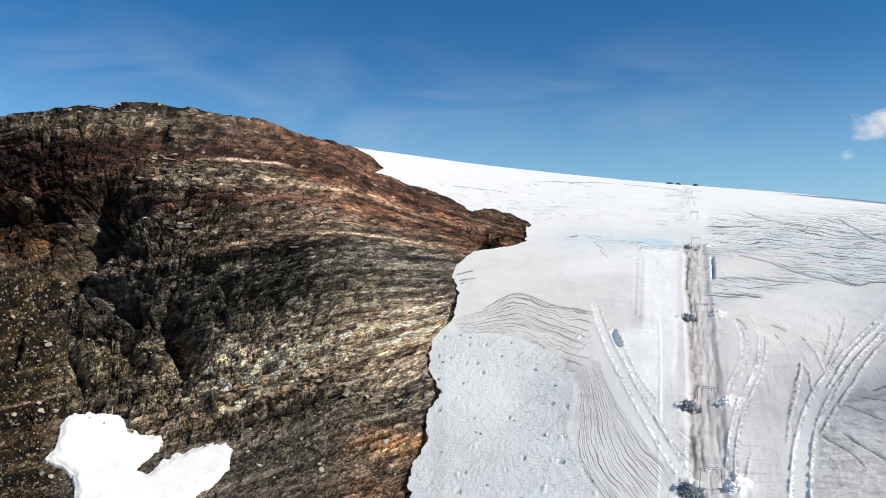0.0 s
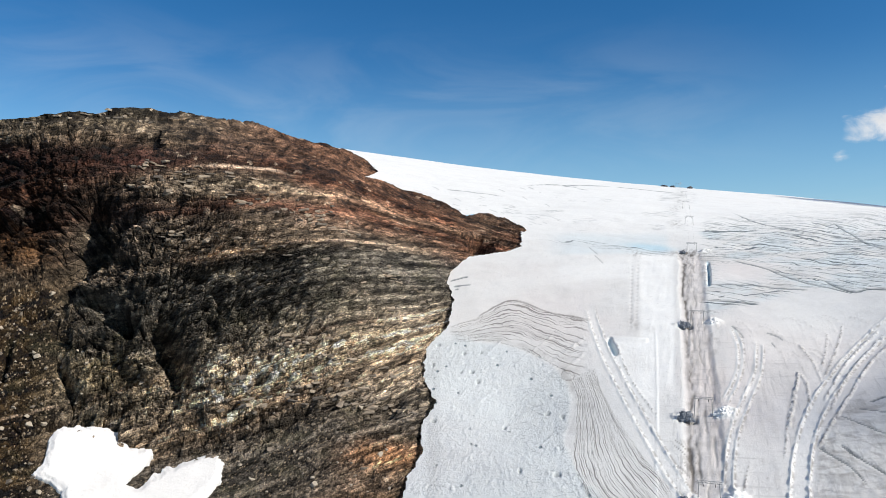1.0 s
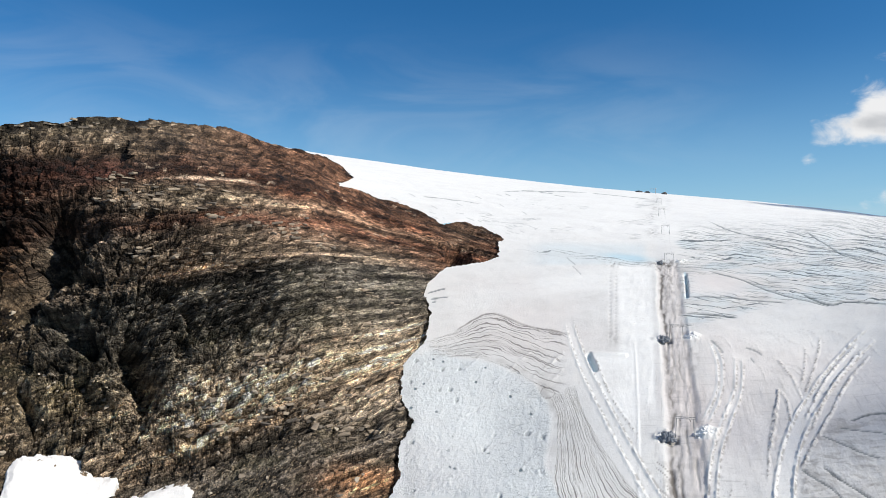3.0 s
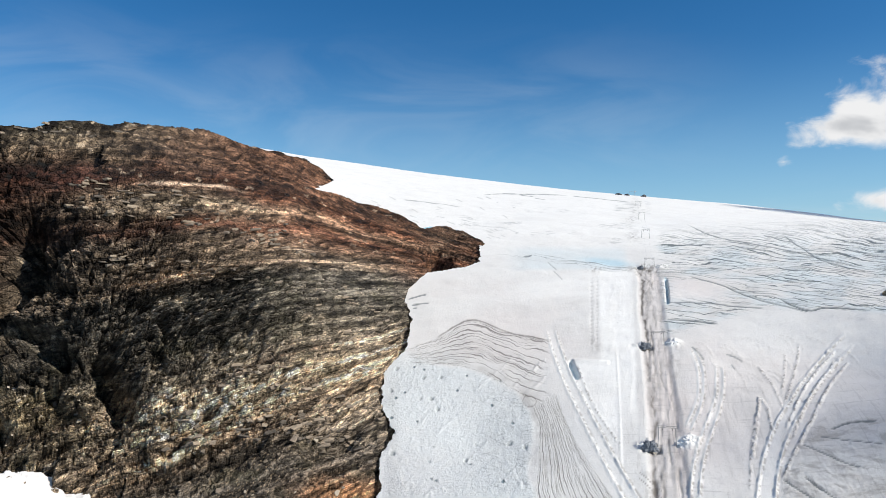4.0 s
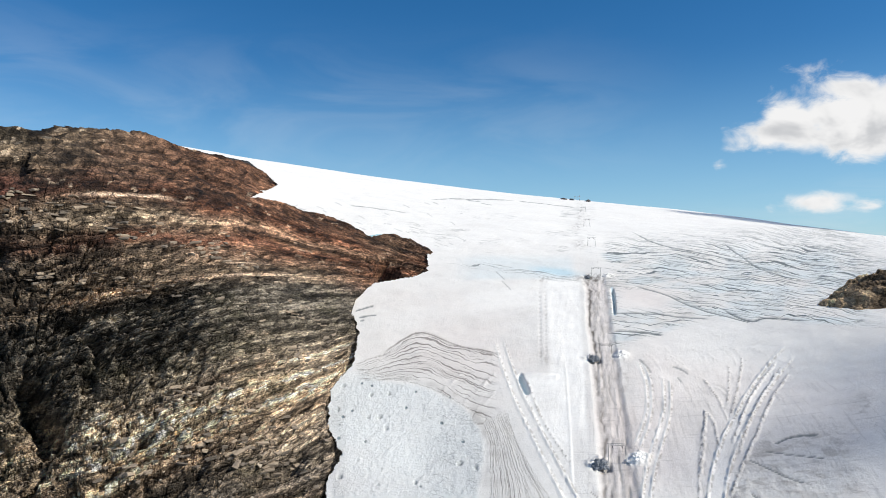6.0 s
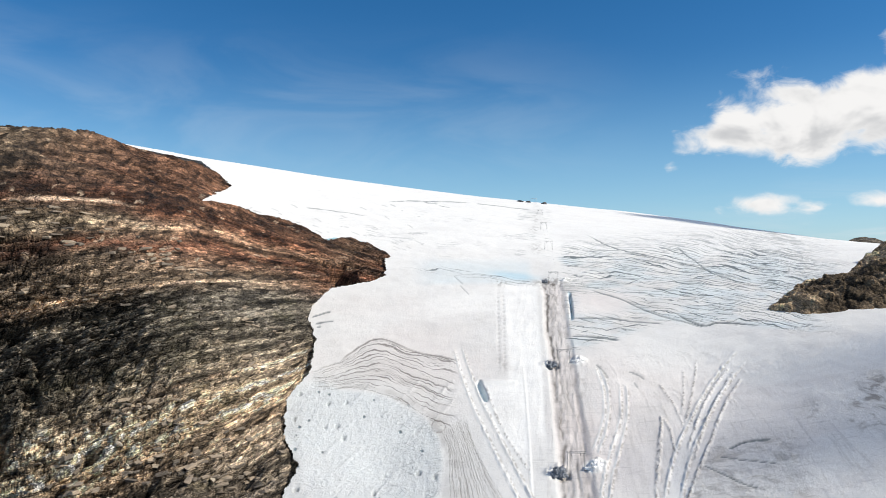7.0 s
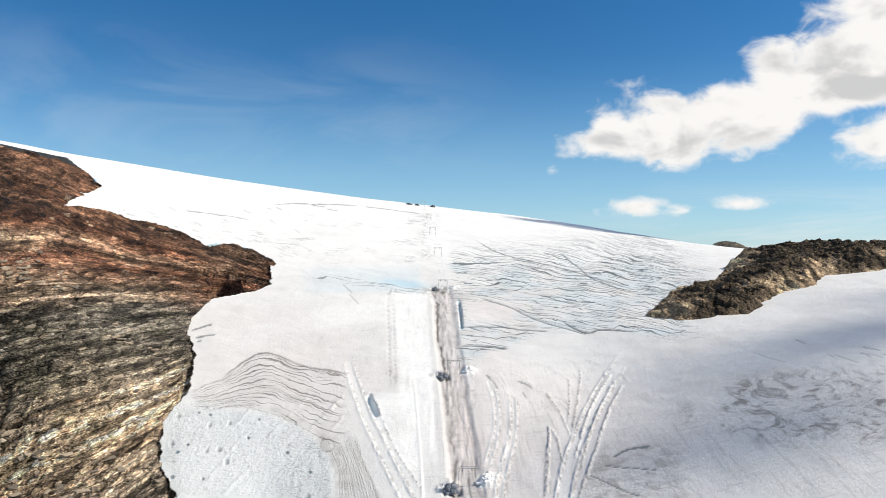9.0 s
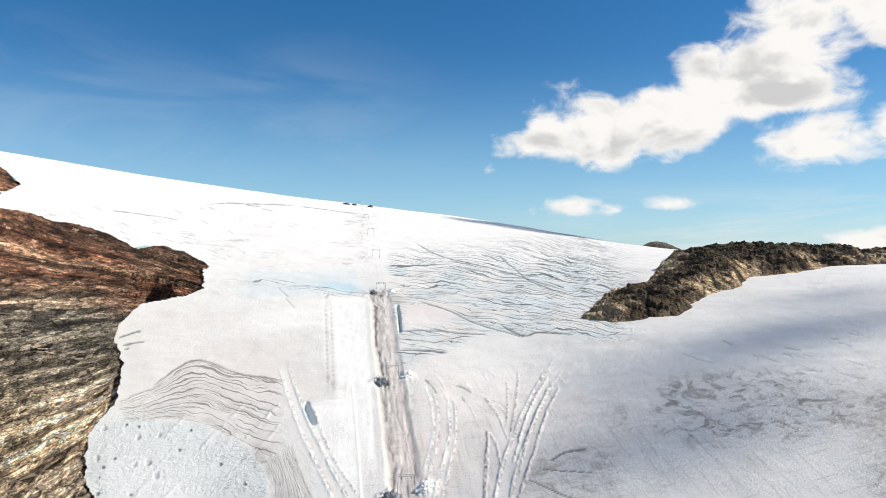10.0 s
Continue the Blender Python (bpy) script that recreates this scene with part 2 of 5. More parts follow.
def ice_height(x, y):
    dip = 3.6 * np.exp(-(((x - 131) / 28) ** 2 + ((y - 217) / 28) ** 2)) + 3.0 * np.exp(-(((x - 24) / 20) ** 2 + ((y - 200) / 22) ** 2))
    return bspline(ICE, (np.degrees(np.arctan2(x, y)) + 29) / 15, np.log(np.maximum(np.hypot(x, y), 1) / 65) / math.log(1.4)) - dip


def view_px(x, y, z):
    """The pixel at which the start camera, 60 m up at the origin, sees a place."""
    return 784 + 1243 * x / y, 441 - 1243 * (z - 60) / y


def face_depth(u, v):
    return 100 * np.exp(bspline(FACE, ((u - 784) / 1243 + 0.76) / 0.115, ((441 - v) / 1243 + 0.46) / 0.1))


# the line where ice meets the rock face, on the plan
RIM = [(-12, 120), (-9.1, 142.7), (-7.7, 153.4), (-7.7, 165.2), (-4.5, 174.8), (-4.2, 192.8), (-0.3, 206.1), (-4.3, 222.2), (-3.7, 243.5), (3.3, 257.1),
       (6.4, 283.6), (3.5, 312.7), (14.5, 333.7), (31.8, 340.6), (41.7, 350.4), (46.5, 396.2), (39.2, 420.5), (22, 430), (2, 412), (-17, 380),
       (-32, 356), (-60, 360), (-110, 400), (-105, 470), (-84, 525), (-54, 552), (-49.7, 593.6), (-70.4, 678.0), (-98.3, 793.5)]
FOOTPRINT = RIM + [(-400, 900), (-400, 60), (-12, 60)]


def sheet(name, co, quads, smooth=True):
    """A mesh of many quads from arrays."""
    mesh = bpy.data.meshes.new(name)
    used = np.unique(quads)
    remap = np.full(len(co), -1)
    remap[used] = np.arange(len(used))
    co, quads = co[used], remap[quads]
    mesh.vertices.add(len(co))
    mesh.vertices.foreach_set("co", co.astype(np.float32).ravel())
    mesh.loops.add(quads.size)
    mesh.loops.foreach_set("vertex_index", quads.astype(np.int32).ravel())
    mesh.polygons.add(len(quads))
    mesh.polygons.foreach_set("loop_start", np.arange(0, quads.size, 4, dtype=np.int32))
    mesh.polygons.foreach_set("use_smooth", np.full(len(quads), smooth))
    mesh.update(calc_edges=True)
    return mesh, used


def grid_quads(rows, cols):
    k = np.arange(rows * cols).reshape(rows, cols)
    return np.stack([k[:-1, :-1], k[:-1, 1:], k[1:, 1:], k[1:, :-1]], -1).reshape(-1, 4)


def paint(mesh, name, values):
    """A float or colour value at each vertex."""
    values = np.asarray(values, np.float32)
    if name == "bedding":
        mesh.attributes.new(name, "FLOAT_VECTOR", "POINT").data.foreach_set("vector", values.ravel())
    elif values.ndim == 1:
        mesh.attributes.new(name, "FLOAT", "POINT").data.foreach_set("value", values)
    else:
        rgba = np.concatenate([values, np.ones((len(values), 1), np.float32)], 1)
        mesh.attributes.new(name, "FLOAT_COLOR", "POINT").data.foreach_set("color", rgba.ravel())


def normals_of(p):
    """Normals of a grid of places, pointing to the side of its columns x rows turn."""
    du, dv = np.gradient(p, axis=1), np.gradient(p, axis=0)
    n = np.cross(du, dv)
    return n / np.maximum(np.linalg.norm(n, axis=2, keepdims=True), 1e-9)


# ---- materials ----


def material(name):
    m = bpy.data.materials.new(name)
    m.use_nodes = True
    s = Shader(m.node_tree)
    out = s.n("ShaderNodeOutputMaterial")
    bsdf = s.n("ShaderNodeBsdfPrincipled")
    s.link(bsdf.outputs[0], out.inputs[0])
    return m, s, bsdf


def bump(s, bsdf, height, strength, distance):
    node = s.n("ShaderNodeBump")
    node.inputs["Strength"].default_value, node.inputs["Distance"].default_value = strength, distance
    s.link(height, node.inputs["Height"])
    s.link(node.outputs[0], bsdf.inputs["Normal"])


def rock_material(name):
    m, s, b = material(name)
    bed = s.attr("bedding").outputs["Vector"]
    col = s.attr("rock_tone").outputs["Color"]

    def along(fx, fz):
        return s.vmath("MULTIPLY", bed, (fx, fx, fz))

    def blocks(vec, kind):
        node = s.n("ShaderNodeTexVoronoi", feature=kind)
        s.link(vec, node.inputs["Vector"])
        node.inputs["Scale"].default_value = 1.0
        node.inputs["Randomness"].default_value = 0.85
        if kind == "F1":
            node.distance = "CHEBYCHEV"
        return node
    streak = s.noise(along(0.075, 1.0), 1.0, 5.0, 0.6, 0.05)
    co = s.n("ShaderNodeTexCoord").outputs["Object"]
    rubble = s.noise(co, 0.9, 6.0, 0.72)
    zone = s.span(s.noise(along(0.05, 0.12), 1.0, 3.0, 0.55), 0.42, 0.58)
    joint = s.noise(along(0.6, 0.32), 1.0, 4.0, 0.55, 0.1)
    scree = s.attr("scree").outputs["Fac"]
    grain = s.noise(bed, 2.2, 5.0, 0.65)
    big, small = along(0.24, 0.55), along(0.62, 1.35)
    one, two = blocks(big, "F1"), blocks(small, "F1")
    crack = s.span(blocks(big, "DISTANCE_TO_EDGE").outputs[0], 0.0, 0.09)
    fine = s.span(blocks(small, "DISTANCE_TO_EDGE").outputs[0], 0.0, 0.12)
    tone1 = s.n("ShaderNodeSeparateColor")
    s.link(one.outputs["Color"], tone1.inputs[0])
    tone2 = s.n("ShaderNodeSeparateColor")
    s.link(two.outputs["Color"], tone2.inputs[0])
    stone = blocks(s.vmath("MULTIPLY", bed, (1.6, 1.6, 1.6)), "F1")
    tone3 = s.n("ShaderNodeSeparateColor")
    s.link(stone.outputs["Color"], tone3.inputs[0])
    c = s.mix(1.0, col, s.mix(s.math("ADD", s.math("MULTIPLY", s.span(streak, 0.44, 0.57), s.math("ADD", s.math("MULTIPLY", zone, 0.65), 0.35)), s.math("MULTIPLY", s.math("SUBTRACT", 1.0, zone), 0.32)), (0.72, 0.72, 0.73, 1), (1.32, 1.31, 1.28, 1)), "MULTIPLY")
    c = s.mix(1.0, c, s.mix(tone1.outputs[0], (0.64, 0.64, 0.65, 1), (1.38, 1.37, 1.34, 1)), "MULTIPLY")
    c = s.mix(1.0, c, s.mix(tone2.outputs[0], (0.68, 0.68, 0.69, 1), (1.36, 1.35, 1.32, 1)), "MULTIPLY")
    loose = s.mix(1.0, col, s.mix(tone3.outputs[0], (0.42, 0.42, 0.42, 1), (1.5, 1.47, 1.42, 1)), "MULTIPLY")
    loose = s.mix(s.math("MULTIPLY", s.span(tone3.outputs[1], 0.86, 0.94), 0.7), loose, (0.36, 0.28, 0.19, 1))
    # cracks and joints: dark fill and inner shade, both put into the colour
    c = s.mix(s.math("MULTIPLY", s.math("SUBTRACT", 1.0, crack), 0.35), c, (0.02, 0.018, 0.016, 1))
    c = s.mix(s.math("MULTIPLY", s.span(joint, 0.30, 0.36, 1.0, 0.0), 0.28), c, (0.02, 0.018, 0.016, 1))
    c = s.mix(scree, c, loose)
    c = s.mix(1.0, c, s.mix(s.span(rubble, 0.33, 0.68), (0.62, 0.62, 0.63, 1), (1.42, 1.41, 1.38, 1)), "MULTIPLY")
    c = s.mix(1.0, c, s.mix(s.span(grain, 0.3, 0.7), (0.55, 0.55, 0.55, 1), (1.5, 1.5, 1.48, 1)), "MULTIPLY")
    s.link(c, b.inputs["Base Color"])
    b.inputs["Roughness"].default_value = 0.9
    b.inputs["Specular IOR Level"].default_value = 0.2
    h = s.math("ADD", s.math("MULTIPLY", streak, 0.5), s.math("MULTIPLY", s.span(joint, 0.36, 0.45), 0.25))
    h = s.math("ADD", h, s.math("ADD", s.math("MULTIPLY", crack, 0.6), s.math("MULTIPLY", fine, 0.28)))
    h = s.math("ADD", h, s.math("ADD", s.math("MULTIPLY", tone1.outputs[1], 0.75), s.math("MULTIPLY", tone2.outputs[1], 0.42)))
    pebbles = s.math("ADD", s.math("MULTIPLY", stone.outputs["Distance"], -0.8), s.math("MULTIPLY", tone3.outputs[2], 0.35))
    blend = s.n("ShaderNodeMix", data_type="FLOAT")
    s.put(scree, blend.inputs[0])
    s.put(h, blend.inputs[2])
    s.put(pebbles, blend.inputs[3])
    h = s.math("ADD", blend.outputs[0], s.math("ADD", s.math("MULTIPLY", grain, 0.25), s.math("MULTIPLY", rubble, 0.9)))
    bump(s, b, h, 1.0, 0.75)
    return m


def snow_material(name):
    m, s, b = material(name)
    co = s.n("ShaderNodeTexCoord").outputs["Object"]
    dirt_and_shade, ice, pink, bright, slit_shade, field, sheaf, tongue, bowl = (s.attr(k).outputs["Fac"] for k in ("dirt_and_shade", "ice", "algae", "fresh_and_lit", "slit_shade", "field", "sheaf", "tongue", "bowl"))
    place = s.n("ShaderNodeSeparateXYZ")
    s.link(s.attr("view_px").outputs["Vector"], place.inputs[0])
    u, v, turn = place.outputs

    def vec(a, c, d=0.0):
        node = s.n("ShaderNodeCombineXYZ")
        for k, value in enumerate((a, c, d)):
            s.put(value, node.inputs[k])
        return node.outputs[0]

    def signed(n, gain):
        return s.math("MULTIPLY", s.math("SUBTRACT", n, 0.5), gain)
    grain = s.noise(co, 0.7, 7.0, 0.6)
    # transverse crevasses: families of broken lines spaced in start-view pixels, closing up with distance
    wobble = s.noise(vec(s.math("MULTIPLY", u, 0.006), s.math("MULTIPLY", v, 0.02)), 1.0, 2.0, 0.5)
    w = s.math("SUBTRACT", s.math("ADD", v, signed(wobble, 22)), s.math("MULTIPLY", s.math("SUBTRACT", u, 1300.0), 0.10))
    w = s.math("SUBTRACT", s.math("MAXIMUM", w, 318.0), 305.0)
    logw = s.math("LOGARITHM", s.math("MULTIPLY", w, 0.01), math.e)
    rift = None
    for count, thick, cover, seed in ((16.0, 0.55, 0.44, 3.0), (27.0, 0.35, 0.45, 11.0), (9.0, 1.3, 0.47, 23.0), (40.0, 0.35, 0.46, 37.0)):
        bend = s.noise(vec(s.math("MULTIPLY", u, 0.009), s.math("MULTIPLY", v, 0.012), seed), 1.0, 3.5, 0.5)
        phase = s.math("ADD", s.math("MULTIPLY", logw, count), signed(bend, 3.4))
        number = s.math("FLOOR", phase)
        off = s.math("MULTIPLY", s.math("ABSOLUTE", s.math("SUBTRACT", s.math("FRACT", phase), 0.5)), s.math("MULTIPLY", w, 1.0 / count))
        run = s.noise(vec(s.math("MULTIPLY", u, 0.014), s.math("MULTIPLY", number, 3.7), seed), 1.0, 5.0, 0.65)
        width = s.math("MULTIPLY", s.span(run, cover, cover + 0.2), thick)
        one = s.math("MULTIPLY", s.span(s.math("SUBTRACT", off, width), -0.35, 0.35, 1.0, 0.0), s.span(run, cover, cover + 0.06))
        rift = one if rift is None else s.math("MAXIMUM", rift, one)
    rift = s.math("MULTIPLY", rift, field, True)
    # foliation of the ice in thin dirty lines
    swirl = s.noise(vec(s.math("MULTIPLY", u, 0.02), s.math("MULTIPLY", v, 0.02)), 1.0, 3.5, 0.55)
    lines = None
    for count, thick, cover, seed in ((1.0, 0.12, 0.46, 2.0), (1.9, 0.13, 0.52, 9.0), (0.45, 0.07, 0.40, 17.0)):
        phase = s.math("MULTIPLY", s.math("ADD", turn, signed(swirl, 4.5)), count)
        number = s.math("FLOOR", phase)
        off = s.math("ABSOLUTE", s.math("SUBTRACT", s.math("FRACT", phase), 0.5))
        run = s.noise(vec(s.math("ADD", s.math("MULTIPLY", u, 0.012), s.math("MULTIPLY", number, 5.3)), s.math("MULTIPLY", v, 0.014), seed), 1.0, 4.0, 0.6)
        width = s.math("MULTIPLY", s.span(run, cover, cover + 0.22), thick)
        one = s.math("MULTIPLY", s.span(s.math("SUBTRACT", off, width), -0.02, 0.06, 1.0, 0.0), s.span(run, cover - 0.04, cover + 0.10))
        lines = one if lines is None else s.math("MAXIMUM", lines, one)
    lines = s.math("MULTIPLY", lines, sheaf, True)
    # cross-cracks on the bare tongue
    cr = s.n("ShaderNodeTexVoronoi", feature="DISTANCE_TO_EDGE")
    s.link(vec(s.math("MULTIPLY", s.math("ADD", u, signed(wobble, 60)), 0.011), s.math("MULTIPLY", s.math("SUBTRACT", s.math("ADD", v, signed(swirl, 30)), s.math("MULTIPLY", u, 0.16)), 0.045)), cr.inputs["Vector"])
    cut = s.noise(vec(s.math("MULTIPLY", u, 0.02), s.math("MULTIPLY", v, 0.03), 5.0), 1.0, 5.0, 0.6)
    hair = s.math("MULTIPLY", s.math("MULTIPLY", s.span(cr.outputs[0], 0.010, 0.034, 1.0, 0.0), tongue), s.math("MULTIPLY", s.span(cut, 0.40, 0.55), s.span(u, 880.0, 960.0)), True)
    # melt pits on the tongue
    pit = s.n("ShaderNodeTexVoronoi")
    s.link(s.vmath("MULTIPLY", co, (1.0, 0.6, 0.0)), pit.inputs["Vector"])
    pit.inputs["Scale"].default_value = 0.30
    chosen = s.n("ShaderNodeSeparateColor")
    s.link(pit.outputs["Color"], chosen.inputs[0])
    ragged = s.noise(co, 1.9, 5.0, 0.7)
    hole = s.math("MULTIPLY", s.math("MULTIPLY", s.span(s.math("ADD", pit.outputs["Distance"], signed(ragged, 0.22)), 0.08, 0.19, 1.0, 0.0), s.span(chosen.outputs[0], 0.50, 0.54)), tongue, True)
    curl = s.noise(vec(s.math("MULTIPLY", u, 0.014), s.math("MULTIPLY", v, 0.05)), 1.0, 8.0, 0.62, 1.6)
    wash = s.math("MULTIPLY", s.span(curl, 0.47, 0.66), bowl, True)
    # thin streaks drawn out along the lift and across it, and grit in specks
    spot = s.n("ShaderNodeSeparateXYZ")
    s.link(co, spot.inputs[0])
    across = s.math("SUBTRACT", s.math("MULTIPLY", spot.outputs[0], 0.935), s.math("MULTIPLY", spot.outputs[1], 0.354))
    down = s.math("ADD", s.math("MULTIPLY", spot.outputs[0], 0.354), s.math("MULTIPLY", spot.outputs[1], 0.935))
    drawn = s.noise(vec(s.math("MULTIPLY", across, 0.8), s.math("MULTIPLY", down, 0.05)), 1.0, 5.0, 0.6, 0.3)
    crossed = s.noise(vec(s.math("MULTIPLY", across, 0.07), s.math("MULTIPLY", down, 0.8)), 1.0, 5.0, 0.6, 0.3)
    open_field = s.math("MULTIPLY", s.span(v, 540.0, 640.0), s.span(u, 1120.0, 1200.0))
    streaks = s.math("MULTIPLY", s.math("MAXIMUM", s.span(drawn, 0.55, 0.66), s.span(crossed, 0.58, 0.66)), open_field)
    streaks = s.math("MULTIPLY", streaks, s.math("SUBTRACT", 1.0, bright, True))
    specks = s.math("MULTIPLY", s.span(s.noise(co, 1.1, 4.0, 0.65), 0.60, 0.66), s.span(s.noise(co, 0.06, 3.0, 0.6), 0.45, 0.6))
    c = s.mix(pink, (0.755, 0.76, 0.745, 1), (0.74, 0.69, 0.665, 1))
    c = s.mix(bright, c, (0.91, 0.92, 0.90, 1))
    c = s.mix(ice, c, (0.52, 0.69, 0.77, 1))
    c = s.mix(s.math("MULTIPLY", s.span(grain, 0.35, 0.75), 0.12), c, (0.55, 0.55, 0.55, 1))
    wide = s.noise(co, 0.045, 6.0, 0.62, 0.6)
    c = s.mix(s.math("MULTIPLY", s.span(wide, 0.42, 0.68), 0.12), c, (0.52, 0.50, 0.48, 1))
    c = s.mix(dirt_and_shade, c, (0.16, 0.145, 0.13, 1))
    c = s.mix(s.math("MULTIPLY", streaks, 0.22), c, (0.22, 0.21, 0.21, 1))
    c = s.mix(s.math("MULTIPLY", specks, 0.22), c, (0.25, 0.24, 0.23, 1))
    c = s.mix(s.math("MULTIPLY", wash, 0.78), c, (0.22, 0.20, 0.18, 1))
    c = s.mix(s.math("MULTIPLY", lines, 0.80), c, (0.17, 0.155, 0.145, 1))
    # insides of cracks, pits and crevasses get their shade as dark colour
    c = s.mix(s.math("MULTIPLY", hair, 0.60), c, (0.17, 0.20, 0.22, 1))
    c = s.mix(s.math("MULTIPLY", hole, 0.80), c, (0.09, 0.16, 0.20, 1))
    c = s.mix(s.math("MULTIPLY", s.math("MAXIMUM", slit_shade, rift), 0.88), c, (0.09, 0.12, 0.13, 1))
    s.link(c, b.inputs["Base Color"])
    b.inputs["Roughness"].default_value = 0.75
    b.inputs["Specular IOR Level"].default_value = 0.3
    lumps = s.n("ShaderNodeTexVoronoi")
    s.link(co, lumps.inputs["Vector"])
    lumps.inputs["Scale"].default_value = 0.55
    knob = s.math("MULTIPLY", s.span(lumps.outputs["Distance"], 0.0, 0.5, 1.0, 0.0), tongue)
    h = s.math("MULTIPLY", s.noise(co, 1.1, 8.0, 0.72, 0.3), s.math("ADD", 0.45, s.math("MULTIPLY", s.math("MAXIMUM", bowl, tongue), 0.55)))
    h = s.math("ADD", h, s.math("MULTIPLY", knob, 0.10))
    h = s.math("SUBTRACT", h, s.math("ADD", s.math("ADD", rift, hole), s.math("MULTIPLY", lines, 0.3)))
    bump(s, b, h, 0.9, 0.45)
    return m


ROCK = rock_material("rock")
SNOW = snow_material("old_snow")


def plain_material(name, colour, rough, metal=0.0, wear=0.25, scale=3.0):
    m, s, b = material(name)
    co = s.n("ShaderNodeTexCoord").outputs["Object"]
    g = s.noise(co, scale, 6.0, 0.6)
    dark = tuple(c * (1 - wear) for c in colour) + (1,)
    light = tuple(min(1, c * (1 + wear)) for c in colour) + (1,)
    s.link(s.mix(g, dark, light), b.inputs["Base Color"])
    s.link(s.span(g, 0.2, 0.8, rough - 0.1, rough + 0.1), b.inputs["Roughness"])
    b.inputs["Metallic"].default_value = metal
    bump(s, b, g, 0.3, 0.02)
    return m


STEEL = plain_material("galvanised_steel", (0.42, 0.42, 0.43), 0.5, 0.5)
RUBBER = plain_material("black_rubber", (0.03, 0.03, 0.03), 0.7)
TARP = plain_material("dark_tarpaulin", (0.06, 0.06, 0.065), 0.7)
GROUND = plain_material("valley_rock", (0.16, 0.15, 0.14), 0.9, scale=0.05)

# ---- valley floor and distance ----


def build_ground():
    ang = np.linspace(0, 2 * math.pi, 97)
    rad = np.array([0.0, 60, 120, 240, 480, 900, 1700, 3000, 4700])
    a, r = np.meshgrid(ang, rad)
    x, y = np.sin(a) * r, np.cos(a) * r
    z = -60 + 14 * fbm(x / 300, y / 300, x * 0, 4, 5) - r * 0.02
    mesh, _ = sheet("ground", np.stack([x, y, z], -1).reshape(-1, 3), grid_quads(*a.shape)[:, ::-1])
    mesh.materials.append(GROUND)
    tagged(new("ground", mesh), "grey rocky valley floor far below the glacier", "ground", kind="structure")


build_ground()

# ---- the glacier ----


def build_glacier():
    """The ice sheet on a fan of bearings and ranges; its marks are placed by start-view pixels."""
    cols = 1150
    bearing = np.radians(np.linspace(-15, 62, cols))
    rng = np.concatenate([[70, 100], np.geomspace(118, 900, 600), np.geomspace(910, 1500, 24)])
    rows = len(rng)
    th, r = np.meshgrid(bearing, rng)
    x, y = r * np.sin(th), r * np.cos(th)
    z = ice_height(x, y)
    n0 = x * 0
    u, v = view_px(x, y, z)
    us = u[0]
    seen = (rng < 960)[:, None]
    wob = fbm(x / 18, y / 18, n0, 4, 11)
    wob2 = fbm(x / 5, y / 5, n0, 3, 12)
    fine = vnoise(x / 0.8, y / 1.5, n0, 13)
    uw, vw = u + 6 * wob, v + 6 * wob2
    relief = 1.1 * fbm(x / 60, y / 60, n0, 3, 21) + 0.22 * fbm(x / 7, y / 7, n0, 3, 22)
    dirt_and_shade, ice, algae, fresh_and_lit, slit_shade = (n0.copy() for _ in range(5))
    lx, ly = x * 0.935 - y * 0.354, x * 0.354 + y * 0.935
    dice = random.Random(31)

    def stroke(points, reach, jitter=0.8):
        """The part of the sheet near a line in start-view pixels, with the distance to it and the place along it."""
        pts = smooth_line(points) if len(points) > 2 else points
        a, b = [p[0] for p in pts], [p[1] for p in pts]
        c0, c1 = np.searchsorted(us, (min(a) - reach, max(a) + reach))
        block = v[:, c0:c1]
        hit = np.nonzero((seen & (block > min(b) - reach) & (block < max(b) + reach)).any(1))[0]
        if len(hit) == 0:
            return None
        sl = (slice(hit[0], hit[-1] + 1), slice(c0, c1))
        d, t, side = near_line(u[sl] + jitter * wob2[sl], v[sl] + jitter * wob2[sl], pts)
        return sl, d, t, side

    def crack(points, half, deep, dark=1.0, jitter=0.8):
        """An open crack that pinches out at both ends, its inner shade painted dark."""
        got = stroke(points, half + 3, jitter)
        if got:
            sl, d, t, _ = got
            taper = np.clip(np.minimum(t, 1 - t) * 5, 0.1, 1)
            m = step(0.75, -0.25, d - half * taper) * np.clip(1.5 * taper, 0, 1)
            slit_shade[sl] = np.maximum(slit_shade[sl], dark * m)
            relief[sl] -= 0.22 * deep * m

    def seam(points, half, amount, jitter=1.2):
        """A thin dirty line in the ice."""
        got = stroke(points, half + 3, jitter)
        if got:
            sl, d, t, _ = got
            on = step(0.0, 0.15, t) * step(1.0, 0.8, t) * (0.95 + 0.5 * wob2[sl])
            m = step(half + 0.75, half - 0.35, d) * np.clip(on, 0, 1)
            dirt_and_shade[sl] = np.maximum(dirt_and_shade[sl], 1.5 * amount * m)
            relief[sl] -= 0.05 * m

    def berm(points, high, wide=0.5, lumpy=0.6, shade_dots=0.3, jitter=1.0):
        """A bank of thrown-up snow lumps, the dark dots of their shade painted in."""
        got = stroke(points, 14, jitter)
        if got:
            sl, d, t, _ = got
            gap = d * y[sl] / 1243
            on = step(0.0, 0.12, t) * step(1.0, 0.88, t)
            lumps = np.clip(1 + lumpy * 1.4 * vnoise(x[sl] / 0.5, y[sl] / 0.9, n0[sl], 81), 0.1, 2.0)
            m = np.exp(-(gap / (0.75 * wide)) ** 2) * on
            relief[sl] += 0.32 * high * m * lumps
